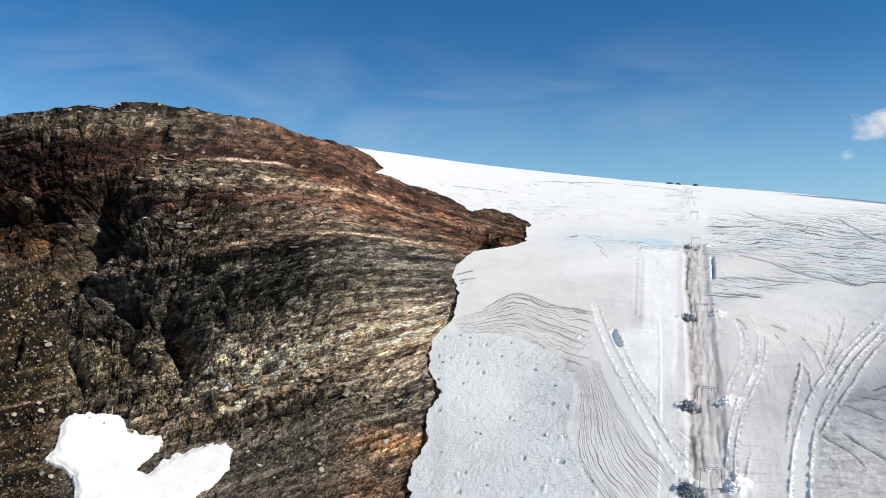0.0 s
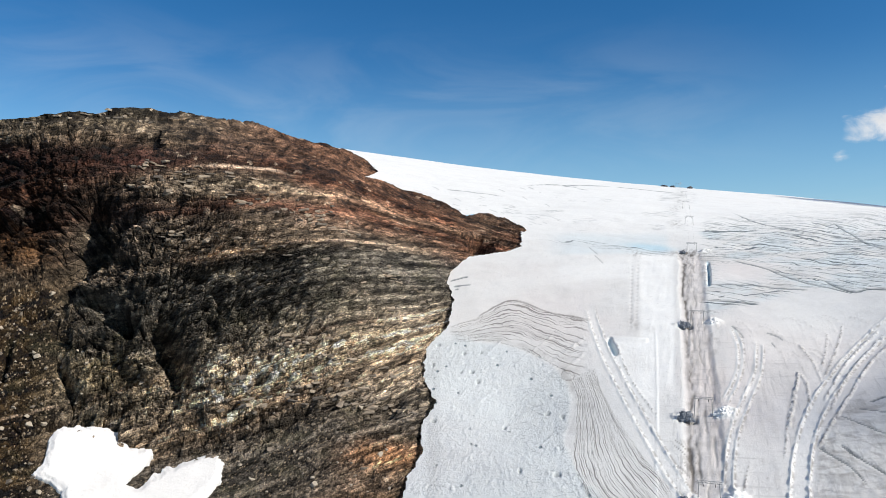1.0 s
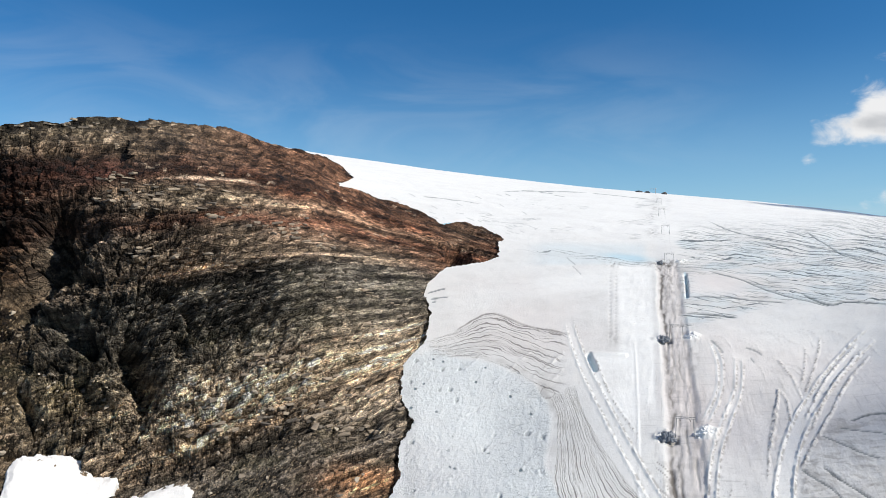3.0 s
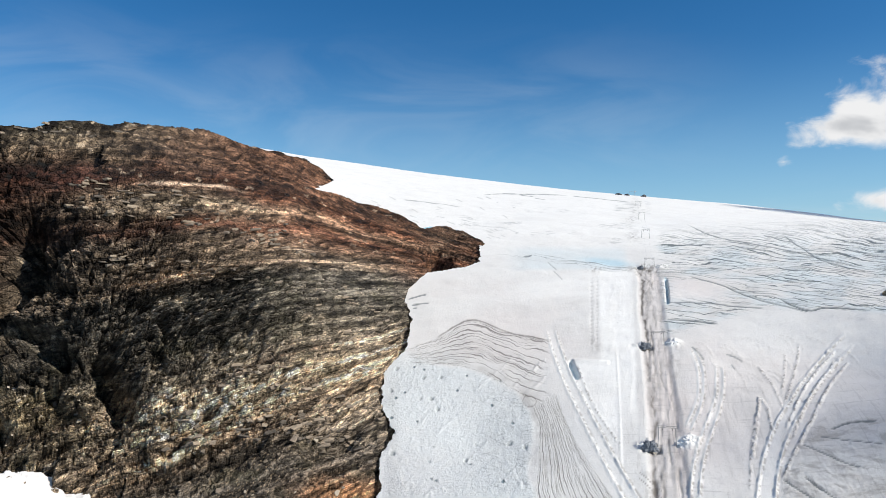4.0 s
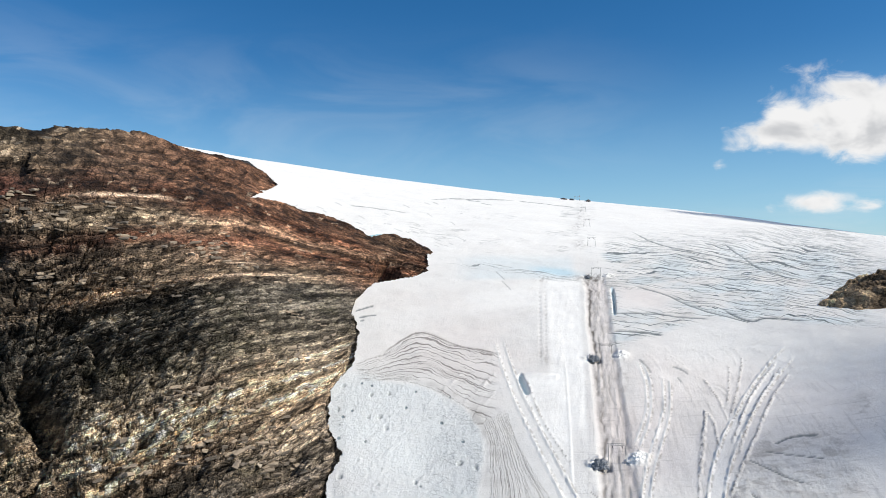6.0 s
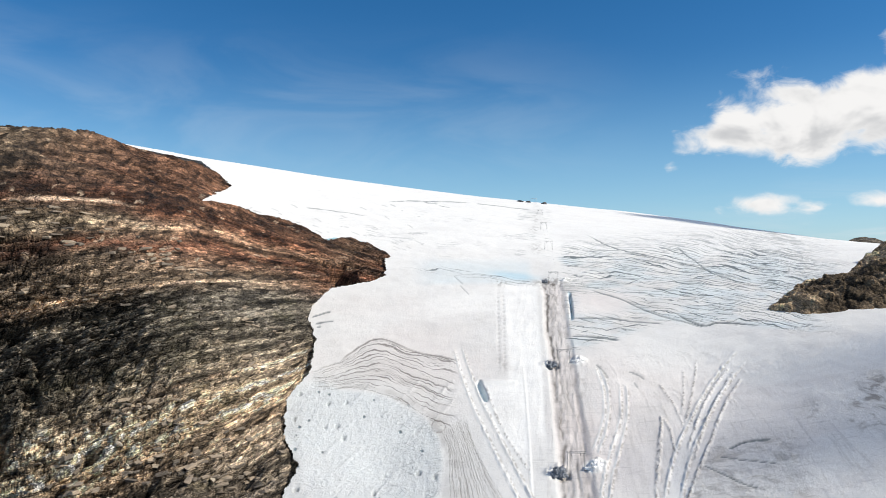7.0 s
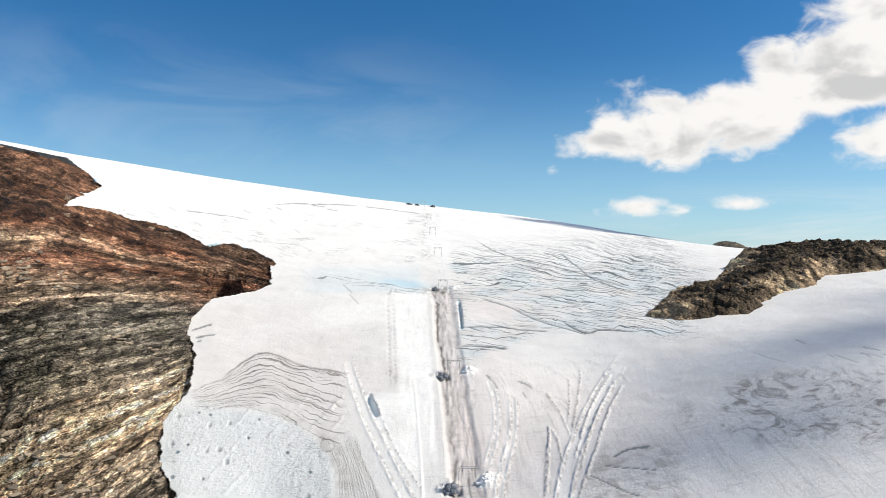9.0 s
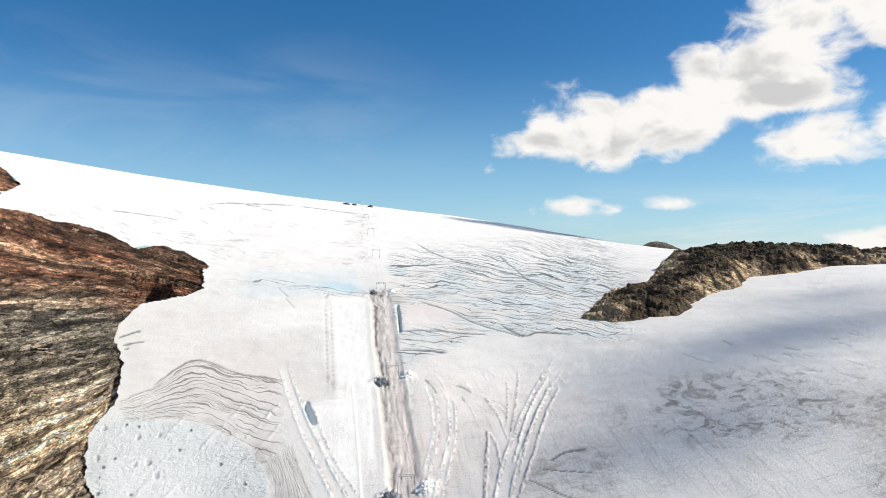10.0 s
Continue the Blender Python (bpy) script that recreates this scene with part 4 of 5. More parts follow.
def rock_colours(u, v, x, y, z, lay, who, who2):
    """Mineral colours by layer and zone, with shade painted into the left side."""
    n0 = x * 0
    w1 = fbm(u / 80, v / 50, n0, 4, 201)
    w2 = fbm(u / 24, v / 16, n0, 3, 202)
    s = lay + 0.035 * w1 + 0.012 * w2
    stops = np.array([-0.3, 0.0, 0.04, 0.08, 0.125, 0.16, 0.20, 0.24, 0.275, 0.31, 0.39, 0.42, 0.46, 0.60, 0.74, 0.83, 0.90, 0.95, 1.04, 1.09, 1.2, 1.6])
    table = np.array([(.11, .097, .074), (.125, .108, .08), (.15, .122, .09), (.14, .10, .075), (.15, .085, .062), (.23, .17, .125), (.34, .285, .21), (.24, .185, .135), (.23, .125, .088),
                      (.26, .21, .16), (.25, .205, .155), (.27, .215, .16), (.17, .158, .132), (.21, .195, .162), (.30, .27, .215), (.47, .40, .31), (.54, .45, .335), (.60, .48, .35),
                      (.44, .345, .25), (.24, .21, .17), (.17, .155, .13), (.17, .145, .115)])
    c = np.stack([np.interp(s, stops, table[:, k]) for k in range(3)], -1)

    def tint(mask, rgb, amount=1.0):
        nonlocal c
        m = (np.clip(mask, 0, 1) * amount)[..., None]
        c = c * (1 - m) + np.array(rgb) * m
    uu, vv = u + 22 * w1 + 6 * w2, v + 14 * w1 + 5 * w2
    tint(step(360, 560, uu) * step(0.2, 0.11, s), (.195, .092, .058), 0.82)
    tint(step(480, 640, uu) * step(0.42, 0.30, s), (.24, .12, .075), 0.55)
    tint(step(250, 330, uu) * step(0.15, 0.08, s), (.12, .088, .064), 0.5)
    tint(np.exp(-(((uu - 840) / 60) ** 2 + ((vv - 430) / 22) ** 2)), (.24, .10, .06), 0.6)
    tint(np.exp(-(((uu - 870) / 60) ** 2 + ((vv - 400) / 30) ** 2)), (.23, .17, .12), 0.6)
    tint(np.exp(-(((uu - 700) / 70) ** 2 + ((vv - 790) / 26) ** 2)), (.62, .34, .185), 0.85)
    tint(np.exp(-(((uu - 650) / 60) ** 2 + ((vv - 865) / 30) ** 2)), (.46, .27, .155), 0.7)
    tint(step(560, 380, uu) * step(640, 700, vv) * step(780, 730, vv) * 0.6, (.30, .25, .19), 0.6)
    tint(np.exp(-(((uu - 670) / 110) ** 2 + ((vv - 660) / 60) ** 2)), (.50, .42, .32), 0.55)
    # lightened in colour to make up for shade from the cleft and spur
    tint(np.exp(-(((uu - 300) / 90) ** 2 + ((vv - 690) / 45) ** 2)), (.38, .325, .25), 0.8)
    tint(np.exp(-(((uu - 690) / 80) ** 2 + ((vv - 830) / 50) ** 2)), (.36, .275, .195), 0.45)
    # a pale vein along the fold
    vein = step(0.008, 0.003, np.abs(lay + 0.006 * w1 - 0.42)) * step(300, 370, u) * step(760, 720, u)
    vein += 0.7 * step(0.005, 0.002, np.abs(lay + 0.008 * w1 - 0.37)) * step(400, 480, u) * step(760, 720, u) * step(-0.3, 0.1, w1)
    vein += 0.8 * step(0.007, 0.002, np.abs(lay + 0.02 * w1 - 0.14)) * step(340, 420, u) * step(560, 480, u)
    vein += 0.7 * step(0.006, 0.002, np.abs(lay + 0.02 * w1 - 0.80)) * step(-0.2, 0.3, w1)
    # left side darkened: shade of the wall turned from the sun, plus maroon rock
    tint(step(430, 230, u + 0.1 * (v - 500) + 20 * w1) * step(300, 360, v), (.135, .125, .105), 0.4)
    tint(step(400, 250, uu) * step(235, 262, vv) * step(430, 330, vv + 0.3 * (uu - 100)), (.075, .036, .030), 0.8)
    tint(step(200, 90, uu + 0.3 * (vv - 400)) * step(250, 300, vv) * step(480, 430, vv), (.075, .036, .022), 0.7)
    tint(step(190, 70, uu + 0.10 * (vv - 600)) * step(430, 520, vv), (.070, .046, .022), 0.95)
    tint(np.exp(-(((uu - 55) / 60) ** 2 + ((vv - 430) / 34) ** 2)), (.17, .095, .045), 0.7)
    # another patch of the lower slope painted brighter against its shade
    tint(np.exp(-(((uu - 200) / 90) ** 2 + ((vv - 650) / 50) ** 2)), (.28, .235, .155), 0.8)
    # rock to rock, block to block
    vary = 0.52 + 0.75 * who + 0.85 * (who2 - 0.5)
    bed = lay * 105 + 1.5 * fbm(u / 130, v / 90, n0, 4, 301)
    thin = np.tanh(3 * vnoise(u / 150, n0, bed / 1.0, 205)) * 0.20 + np.tanh(2.5 * vnoise(u / 190, n0, bed / 3.0, 206)) * 0.32
    c = c * (np.clip(vary, 0.3, 2) * (1 + thin))[..., None]
    pale = (who2 > 0.97) & (who > 0.4)
    tint(pale * 1.0, (.42, .36, .28), 0.6)
    tint(vein, (.66, .53, .41), 0.85)
    # ochre lichen in patches, then richer hue and more contrast in all colours
    tint(step(0.15, 0.55, fbm(u / 45, v / 30, n0, 4, 207)) * step(0.44, 0.5, lay), (.14, .14, .085), 0.3)
    grey = c.mean(-1, keepdims=True)
    c = np.clip(grey + 1.18 * (c - grey), 0.008, 1) * (np.clip(grey, 0.02, 0.6) / 0.25) ** 0.45
    return np.clip(c * np.array([0.93, 0.915, 0.95]), 0.008, 0.75)


def layer_of(u, v):
    top = np.interp(u, [-150, 0, 200, 400, 600, 720, 850, 1000], [225, 205, 187, 207, 257, 325, 376, 420])
    low = np.interp(u, [-150, 0, 200, 400, 600, 760, 850, 1000], [880, 835, 790, 728, 648, 600, 565, 520])
    mid = np.interp(u, [-150, 0, 200, 360, 450, 540, 620, 709, 800, 850, 1000], [575, 520, 475, 443, 426, 413, 412, 423, 437, 445, 470])
    upper = 0.42 * (v - top) / (mid - top)
    lower = 0.42 + 0.58 * (v - mid) / (low - mid)
    return np.where(v < mid, upper, np.where(v < low, lower, 1 + (v - low) / 430))


FAR_CREST = [(290, 196), (330, 190), (400, 205), (420, 208), (460, 212), (500, 226), (540, 240), (590, 250), (630, 264), (655, 278), (680, 297), (700, 318)]
CLEFTS_HIGH = [((188, 352), (138, 462), 22, 24), ((158, 452), (238, 392), 17, 18), ((150, 440), (126, 500), 18, 9), ((4, 446), (88, 374), 7, 6), ((852, 424), (868, 437), 10, 24),
               ((370, 480), (385, 500), 10, 4), ((250, 300), (330, 285), 7, 4), ((560, 380), (585, 395), 6, 3), ((650, 420), (665, 440), 6, 3), ((430, 470), (455, 500), 8, 4)]
CLEFTS_LOW = [((296, 566), (334, 640), 22, 17), ((205, 528), (238, 556), 14, 14), ((470, 655), (400, 730), 8, 8), ((636, 712), (708, 700), 14, 6), ((108, 720), (215, 730), 11, 7),
              ((615, 655), (640, 652), 9, 3), ((690, 545), (700, 535), 8, 3), ((35, 590), (25, 640), 7, 4), ((215, 600), (235, 640), 9, 6), ((330, 690), (300, 730), 8, 5),
              ((560, 700), (520, 730), 7, 4), ((120, 620), (150, 680), 9, 6), ((60, 540), (100, 530), 8, 6), ((395, 505), (410, 545), 8, 5)]


def build_face(name, label, us, crest, foot, rows, back, depth_of, near):
    """A rock wall shaped over the start camera's view from its foot to its crest, and the ground that rolls over behind
    the crest.
    """
    cols = len(us)
    t = np.linspace(0, 1, rows)[:, None]
    v = foot + (crest[None, :] - foot) * t
    u = np.repeat(us[None, :], rows, 0)
    d = depth_of(u, v)
    crest_d = d[-1]
    if near:
        rim = smooth_line([(700, 960), (722, 882), (726, 830), (752, 790), (757, 730), (780, 690), (760, 650), (766, 600), (798, 570), (810, 520), (799, 475), (838, 448), (900, 441),
                           (930, 430), (985, 425)], 1)
        rd, _, rs = near_line(u, v, rim)
        outside = (rs > 0) * 1.0
    else:
        rd, outside = np.full(u.shape, 400.0), u * 0
    k = np.linspace(0, 1, back + 1)[1:, None]
    bd = crest_d[None, :] * (1 + 0.35 * k)
    bz = 60 + (441 - crest[None, :]) / 1243 * crest_d[None, :] - 6 * k - 60 * k ** 2
    d_all = np.concatenate([d * (1 + outside * np.clip(rd / 900, 0, 0.2)), bd])
    x = (us[None, :] - 784) / 1243 * d_all
    y = d_all
    z = np.concatenate([60 + (441 - v) / 1243 * d_all[:rows], bz])
    base = np.stack([x, y, z], -1)
    nrm = normals_of(base)
    to_eye = np.array([0, 0, 60]) - base
    to_eye /= np.linalg.norm(to_eye, axis=2, keepdims=True)
    nrm *= np.sign((nrm * to_eye).sum(-1))[:rows].mean()
    # how squarely the wall faces the start camera; damps relief where it turns away
    steep = np.clip((nrm * to_eye).sum(-1) * 1.35 - 0.1, 0.14, 1)
    u = np.concatenate([u, np.repeat(us[None, :], back, 0)])
    v = np.concatenate([v, crest[None, :] - 12 * k])
    lay = layer_of(u, v)
    n0 = x * 0
    # lengths along the beds are start-view pixels, so blocks stretch where the wall slants
    gx, gy = u * 0.2, y * 0.04
    warp = fbm(u / 130, v / 90, n0, 4, 301)
    warp2 = fbm(u / 40, v / 26, n0, 3, 302)
    bed_m = lay * 105 + 1.5 * warp + 0.35 * warp2
    # blocks between joints, laid along the beds, the joints leaning and crooked
    crook = 0.9 * vnoise(u / 22, v / 9, n0, 303) + 0.5 * vnoise(u / 9, v / 5, n0, 304)
    rough_bed = bed_m + 0.35 * vnoise(u / 12, v / 12, n0, 305)
    who, tilt, edge1 = bedded(gx + 0.35 * bed_m + crook, rough_bed, 4.2, 2.5, 311)
    who2, tilt2, edge2 = bedded(gx + 0.25 * bed_m + crook, rough_bed, 1.9, 0.95, 315)
    gap, gap2 = step(0.16, 0.02, edge1), step(0.2, 0.03, edge2)
    # debris lies on the lower left and below the pale beds
    scree = np.clip(step(175, 110, u + 20 * warp) * step(430, 500, v) + step(1.08, 1.16, lay + 0.03 * warp) * step(720, 560, u + 60 * warp) * 0.9, 0, 1)
    bare = (1 - 0.8 * scree) * steep
    disp = 3.0 * fbm(x / 26, y / 26, z / 26, 3, 321) * steep
    for thick, grow, cut, seed in ((6.4, 2.6, 3.0, 1), (2.3, 1.1, 1.3, 2), (1.1, 0.45, 0.5, 3)):
        s = bed_m / thick
        f = s - np.floor(s)
        here, below = chance(np.floor(s), n0, n0, seed), chance(np.floor(s) + 1, n0, n0, seed)
        worn = step(-0.35, 0.25, fbm(gx / 12, gy, s / 3, 3, 350 + seed))
        disp += bare * worn * (grow * (f - 0.5) + 1.1 * grow * (here + (below - here) * step(0.85, 1, f) - 0.5) - cut * step(0.82, 0.93, f) * step(1.0, 0.95, f))
    b1, b2, who0, tilt0 = cells(gx / 11 + 0.3 * warp, gy * 0.5, bed_m / 7.5, 307)
    chaos = step(470, 250, u + 30 * warp) * step(290, 350, v)
    disp += bare * np.clip(1.3 * steep - 0.2, 0.1, 1) * ((4.5 + 6.0 * chaos) * tilt0 + (1.0 + 1.6 * chaos) * (who0 - 0.5) - (1.0 + 1.6 * chaos) * step(0.10, 0.01, b2 - b1))
    front = bare * np.clip(1.2 * steep - 0.1, 0.12, 1)
    disp += front * (1.9 * (who - 0.5) + 3.6 * tilt - 0.7 * gap + 1.1 * (who2 - 0.5) + 2.2 * tilt2 - 0.4 * gap2)
    # slopes seen aslant from the start camera get a coarser broken relief instead
    back_slope = np.clip(1 - steep, 0, 1) * (1 - 0.8 * scree)
    disp += back_slope * (2.4 * fbm(x / 9, y / 9, z / 9, 3, 351) + 0.8 * np.abs(fbm(x / 3, y / 3, z / 3, 2, 352)))
    # steep ribs of the dark massive beds
    lean = gx + 0.22 * bed_m
    rib = 1 - 2 * np.abs(vnoise(lean / 3.6 + 0.8 * warp2, bed_m / 8, n0, 331)) + 0.5 * (1 - 2 * np.abs(vnoise(lean / 1.8, bed_m / 4, n0, 332)))
    massive = step(0.43, 0.50, lay) * step(0.92, 0.78, lay)
    disp += bare * (0.15 + 1.0 * massive) * rib
    disp += steep * (0.25 * fbm(x / 1.4, y / 1.4, z / 1.4, 2, 341) + scree * 0.5 * (who2 - 0.5))
    # clefts and hollows, and the spurs beside them
    for a, b, wide, deep in CLEFTS_HIGH + CLEFTS_LOW:
        dd, _, _ = near_line(u + 10 * warp, v, [a, b])
        disp -= deep * np.exp(-(dd / wide) ** 2)
    for su, sv, ru, rv, h in ((270, 430, 60, 120, 7), (410, 600, 90, 120, 2), (560, 480, 140, 80, 3)):
        disp += h * np.exp(-(((u - su) / ru) ** 2 + ((v - sv) / rv) ** 2))
    disp *= 1 - 0.75 * np.clip(np.exp(-(((u - 230) / 190) ** 2 + ((v - 850) / 70) ** 2)) * 1.6, 0, 1)
    allrd = np.concatenate([rd, np.full((back, cols), 400.0)])
    allout = np.concatenate([outside, np.zeros((back, cols))])
    disp = np.where(allout > 0, np.minimum(disp, 0) - 1.0, disp - 0.9 * step(10, 2, allrd))
    tame = np.concatenate([1 - 0.4 * step(0.94, 1.0, np.linspace(0, 1, rows)), np.full(back, 0.6)])[:, None]
    far = np.sqrt(np.clip(y / 230, 0.8, 2.2))
    p = base + nrm * (disp * tame * far)[..., None]
    # beds and colours follow the start camera's view of the displaced surface
    u, v = view_px(p[..., 0], np.maximum(p[..., 1], 20), p[..., 2])
    lay = layer_of(u, v)
    gx, gy = u * 0.2, p[..., 1] * 0.04
    bed_m = lay * 105 + 1.5 * fbm(u / 130, v / 90, n0, 4, 301) + 0.35 * fbm(u / 40, v / 26, n0, 3, 302)
    col = rock_colours(u, v, x, y, z, lay, who, who2)
    mesh, used = sheet(name, p.reshape(-1, 3), grid_quads(rows + back, cols), smooth=False)
    paint(mesh, "rock_tone", col.reshape(-1, 3)[used])
    paint(mesh, "scree", scree.ravel()[used])
    paint(mesh, "bedding", np.stack([gx, gy, bed_m], -1).reshape(-1, 3)[used])
    mesh.materials.append(ROCK)
    tagged(new(name, mesh), label, "cliff", kind="structure")


def far_depth(u, v):
    top = np.interp(u, [p[0] for p in FAR_CREST], [p[1] for p in FAR_CREST])
    return np.interp(u, [300, 340, 400, 467, 540, 603, 640, 680, 720], [275, 340, 470, 541, 560, 572, 600, 612, 620]) * np.exp(-0.0032 * (v - top))


near_us = np.linspace(-170, 985, 860)
near_crest = np.interp(near_us, [p[0] for p in CREST], [p[1] for p in CREST])
build_face("rock_face", "steep banded rock wall of grey, rust-red and tan beds beside the glacier", near_us, near_crest, 960.0, 540, 36, face_depth, True)
far_us = np.linspace(300, 698, 260)
far_crest = np.interp(far_us, [p[0] for p in FAR_CREST], [p[1] for p in FAR_CREST])
build_face("rock_ridge", "rust-red rock ridge at the upper edge of the snow", far_us, far_crest, np.interp(far_us, near_us, near_crest)[None, :] + 55, 100, 24, far_depth, False)

# ---- snow left on the foot of the face ----


def build_snow_patch():
    outline = smooth_line([(80, 815), (102, 790), (108, 745), (135, 733), (222, 735), (230, 762), (255, 771), (283, 768), (285, 790), (255, 815), (238, 836), (262, 842), (292, 814),
                           (345, 798), (372, 785), (412, 788), (408, 825), (388, 852), (330, 890), (320, 955), (120, 955), (135, 850), (112, 832)], 1)
    us, vs = np.linspace(70, 420, 260), np.linspace(725, 955, 170)
    u, v = np.meshgrid(us, vs)
    d = face_depth(u, v)
    x, y, z = (u - 784) / 1243 * d, d, 60 + (441 - v) / 1243 * d
    n0 = x * 0
    ju, jv = u + 5 * fbm(u / 12, v / 12, n0, 3, 401), v + 5 * fbm(u / 12, v / 12, n0, 3, 402)
    ins = inside(ju, jv, outline)
    rd, _, _ = near_line(ju, jv, outline + outline[:1])
    base = np.stack([x, y, z], -1)
    nrm = normals_of(base)
    nrm *= np.sign((nrm * (np.array([0, 0, 60]) - base)).sum(-1).mean())
    lift = np.where(ins, 0.7 * step(0, 14, rd) + 0.45, -2.0 * step(0, 5, rd))
    p = base + nrm * (lift + 0.5 * fbm(x / 9, y / 9, z / 9, 3, 403))[..., None]
    quads = grid_quads(*u.shape)
    keep = (ins | (rd < 5)).ravel()
    quads = quads[keep[quads].all(1)]
    mesh, used = sheet("snow_patch", p.reshape(-1, 3), quads)
    for name, val in (("dirt_and_shade", 0.04 * ins), ("ice", n0), ("algae", 0.45 * ins), ("fresh_and_lit", 0.3 * ins)):
        paint(mesh, name, np.asarray(val, float).ravel()[used])
    mesh.materials.append(SNOW)
    tagged(new("snow_patch", mesh), "smooth white snow patch in a hollow at the cliff foot", "snow patch")


build_snow_patch()

# ---- rock island in the ice ----


def build_island(name, label, outline, top, seed, rows, cols, mound=1.0):
    xs = np.linspace(min(p[0] for p in outline) - 8, max(p[0] for p in outline) + 8, cols)
    ys = np.linspace(min(p[1] for p in outline) - 8, max(p[1] for p in outline) + 8, rows)
    x, y = np.meshgrid(xs, ys)
    n0 = x * 0
    jx, jy = x + 3 * fbm(x / 10, y / 10, n0, 3, seed), y + 3 * fbm(x / 10, y / 10, n0, 3, seed + 1)
    ins = inside(jx, jy, outline)
    rd, _, _ = near_line(jx, jy, outline + outline[:1])
    rd = np.where(ins, rd, -rd)
    warp = fbm(x / 18, y / 18, n0, 3, seed + 2)
    c1, c2, who, tilt = cells(x / 4.5 + 0.4 * warp, y / 6 + 0.4 * warp, n0 + 0.5, seed + 3)
    e1, e2, who2, tilt2 = cells(x / 1.6, y / 1.6, n0 + 0.5, seed + 7)
    h = np.where(ins, top(x, y) * step(-4, 24, rd) + 2.5 * step(0, 5, rd), rd * 0.9) - 0.6
    h = h + step(-1, 6, rd) * (4.6 * warp + 1.5 * (who - 0.5) + 4.5 * tilt + 0.7 * tilt2 - 1.0 * step(0.16, 0.02, c2 - c1) + 0.35 * (who2 - 0.5) - 0.3 * step(0.2, 0.03, e2 - e1)) * mound
    z = ice_height(x, y) + h + 0.25 * fbm(x / 1.5, y / 1.5, n0, 3, seed + 9)
    col = np.stack([0.56 + 0 * x, 0.42 + 0 * x, 0.28 + 0 * x], -1)
    dark = np.maximum(step(-0.1, 0.3, fbm(x / 14, y / 14, n0, 4, seed + 12)), step(8, 20, rd + 8 * warp))[..., None]
    col = (col * (1 - 0.84 * dark)) * (0.5 + 0.8 * who + 0.5 * (who2 - 0.5))[..., None]
    quads = grid_quads(rows, cols)
    quads = quads[(rd > -7).ravel()[quads].all(1)]
    mesh, used = sheet(name, np.stack([x, y, z], -1).reshape(-1, 3), quads, smooth=False)
    paint(mesh, "rock_tone", np.clip(col, 0.01, 0.6).reshape(-1, 3)[used])
    paint(mesh, "scree", (0.25 + 0 * x).ravel()[used])
    paint(mesh, "bedding", np.stack([x, y, z * 1.4 + 0.35 * x - 0.2 * y + 2 * warp], -1).reshape(-1, 3)[used])
    mesh.materials.append(ROCK)
    return tagged(new(name, mesh), label, "rock outcrop", kind="structure")


build_island("rock_outcrop", "tan and dark brown rock outcrop rising through the glacier",
             [(176, 255), (182.4, 241.6), (200, 235.2), (210.5, 230.3), (236.7, 246.5), (266, 250.6), (295.6, 269.3), (317.7, 257.2), (345, 262), (365, 240), (430, 240), (470, 320),
              (400, 400), (333, 364), (282, 324), (262, 300), (240, 290), (210, 283)],
             lambda x, y: np.clip(2.2 + 4.0 * step(210, 320, x) - 3.0 * step(345, 420, x), 1, 7), 501, 300, 420)


def build_far_hill():
    x, y = np.meshgrid(np.linspace(470, 760, 120), np.linspace(640, 860, 90))
    n0 = x * 0
    z = 40 + 52 * np.exp(-(((x - 628) / 52) ** 2 + ((y - 690) / 60) ** 2)) + 5 * fbm(x / 25, y / 25, n0, 5, 601)
    col = np.stack([0.16 + n0, 0.14 + n0, 0.115 + n0], -1) * (0.8 + 0.5 * fbm(x / 9, y / 9, n0, 4, 602))[..., None]
    mesh, used = sheet("far_hill", np.stack([x, y, z], -1).reshape(-1, 3), grid_quads(*x.shape), smooth=False)
    paint(mesh, "rock_tone", np.clip(col, 0.01, 0.6).reshape(-1, 3)[used])
    paint(mesh, "scree", n0.ravel()[used])
    paint(mesh, "bedding", np.stack([x, y, z], -1).reshape(-1, 3)[used])
    mesh.materials.append(ROCK)
    tagged(new("far_hill", mesh), "low dark rocky hill far behind the snow slope", "hill", kind="structure")


build_far_hill()

# ---- ski lift ----


def part(name, bm, mat, parent, label=""):
    mesh = bpy.data.meshes.new(name)
    bmesh.ops.recalc_face_normals(bm, faces=bm.faces)
    bm.to_mesh(mesh)
    bm.free()
    mesh.materials.append(mat)
    ob = new(name, mesh)
    ob.parent = parent
    return tagged(ob, label) if label else ob


def tube(bm, a, b, r1, r2=None, sides=8):
    a, b = Vector(a), Vector(b)
    r2 = r1 if r2 is None else r2
    m = Matrix.Translation((a + b) / 2) @ (b - a).to_track_quat("Z", "Y").to_matrix().to_4x4()
    bmesh.ops.create_cone(bm, cap_ends=True, segments=sides, radius1=r1, radius2=r2, depth=(b - a).length, matrix=m)


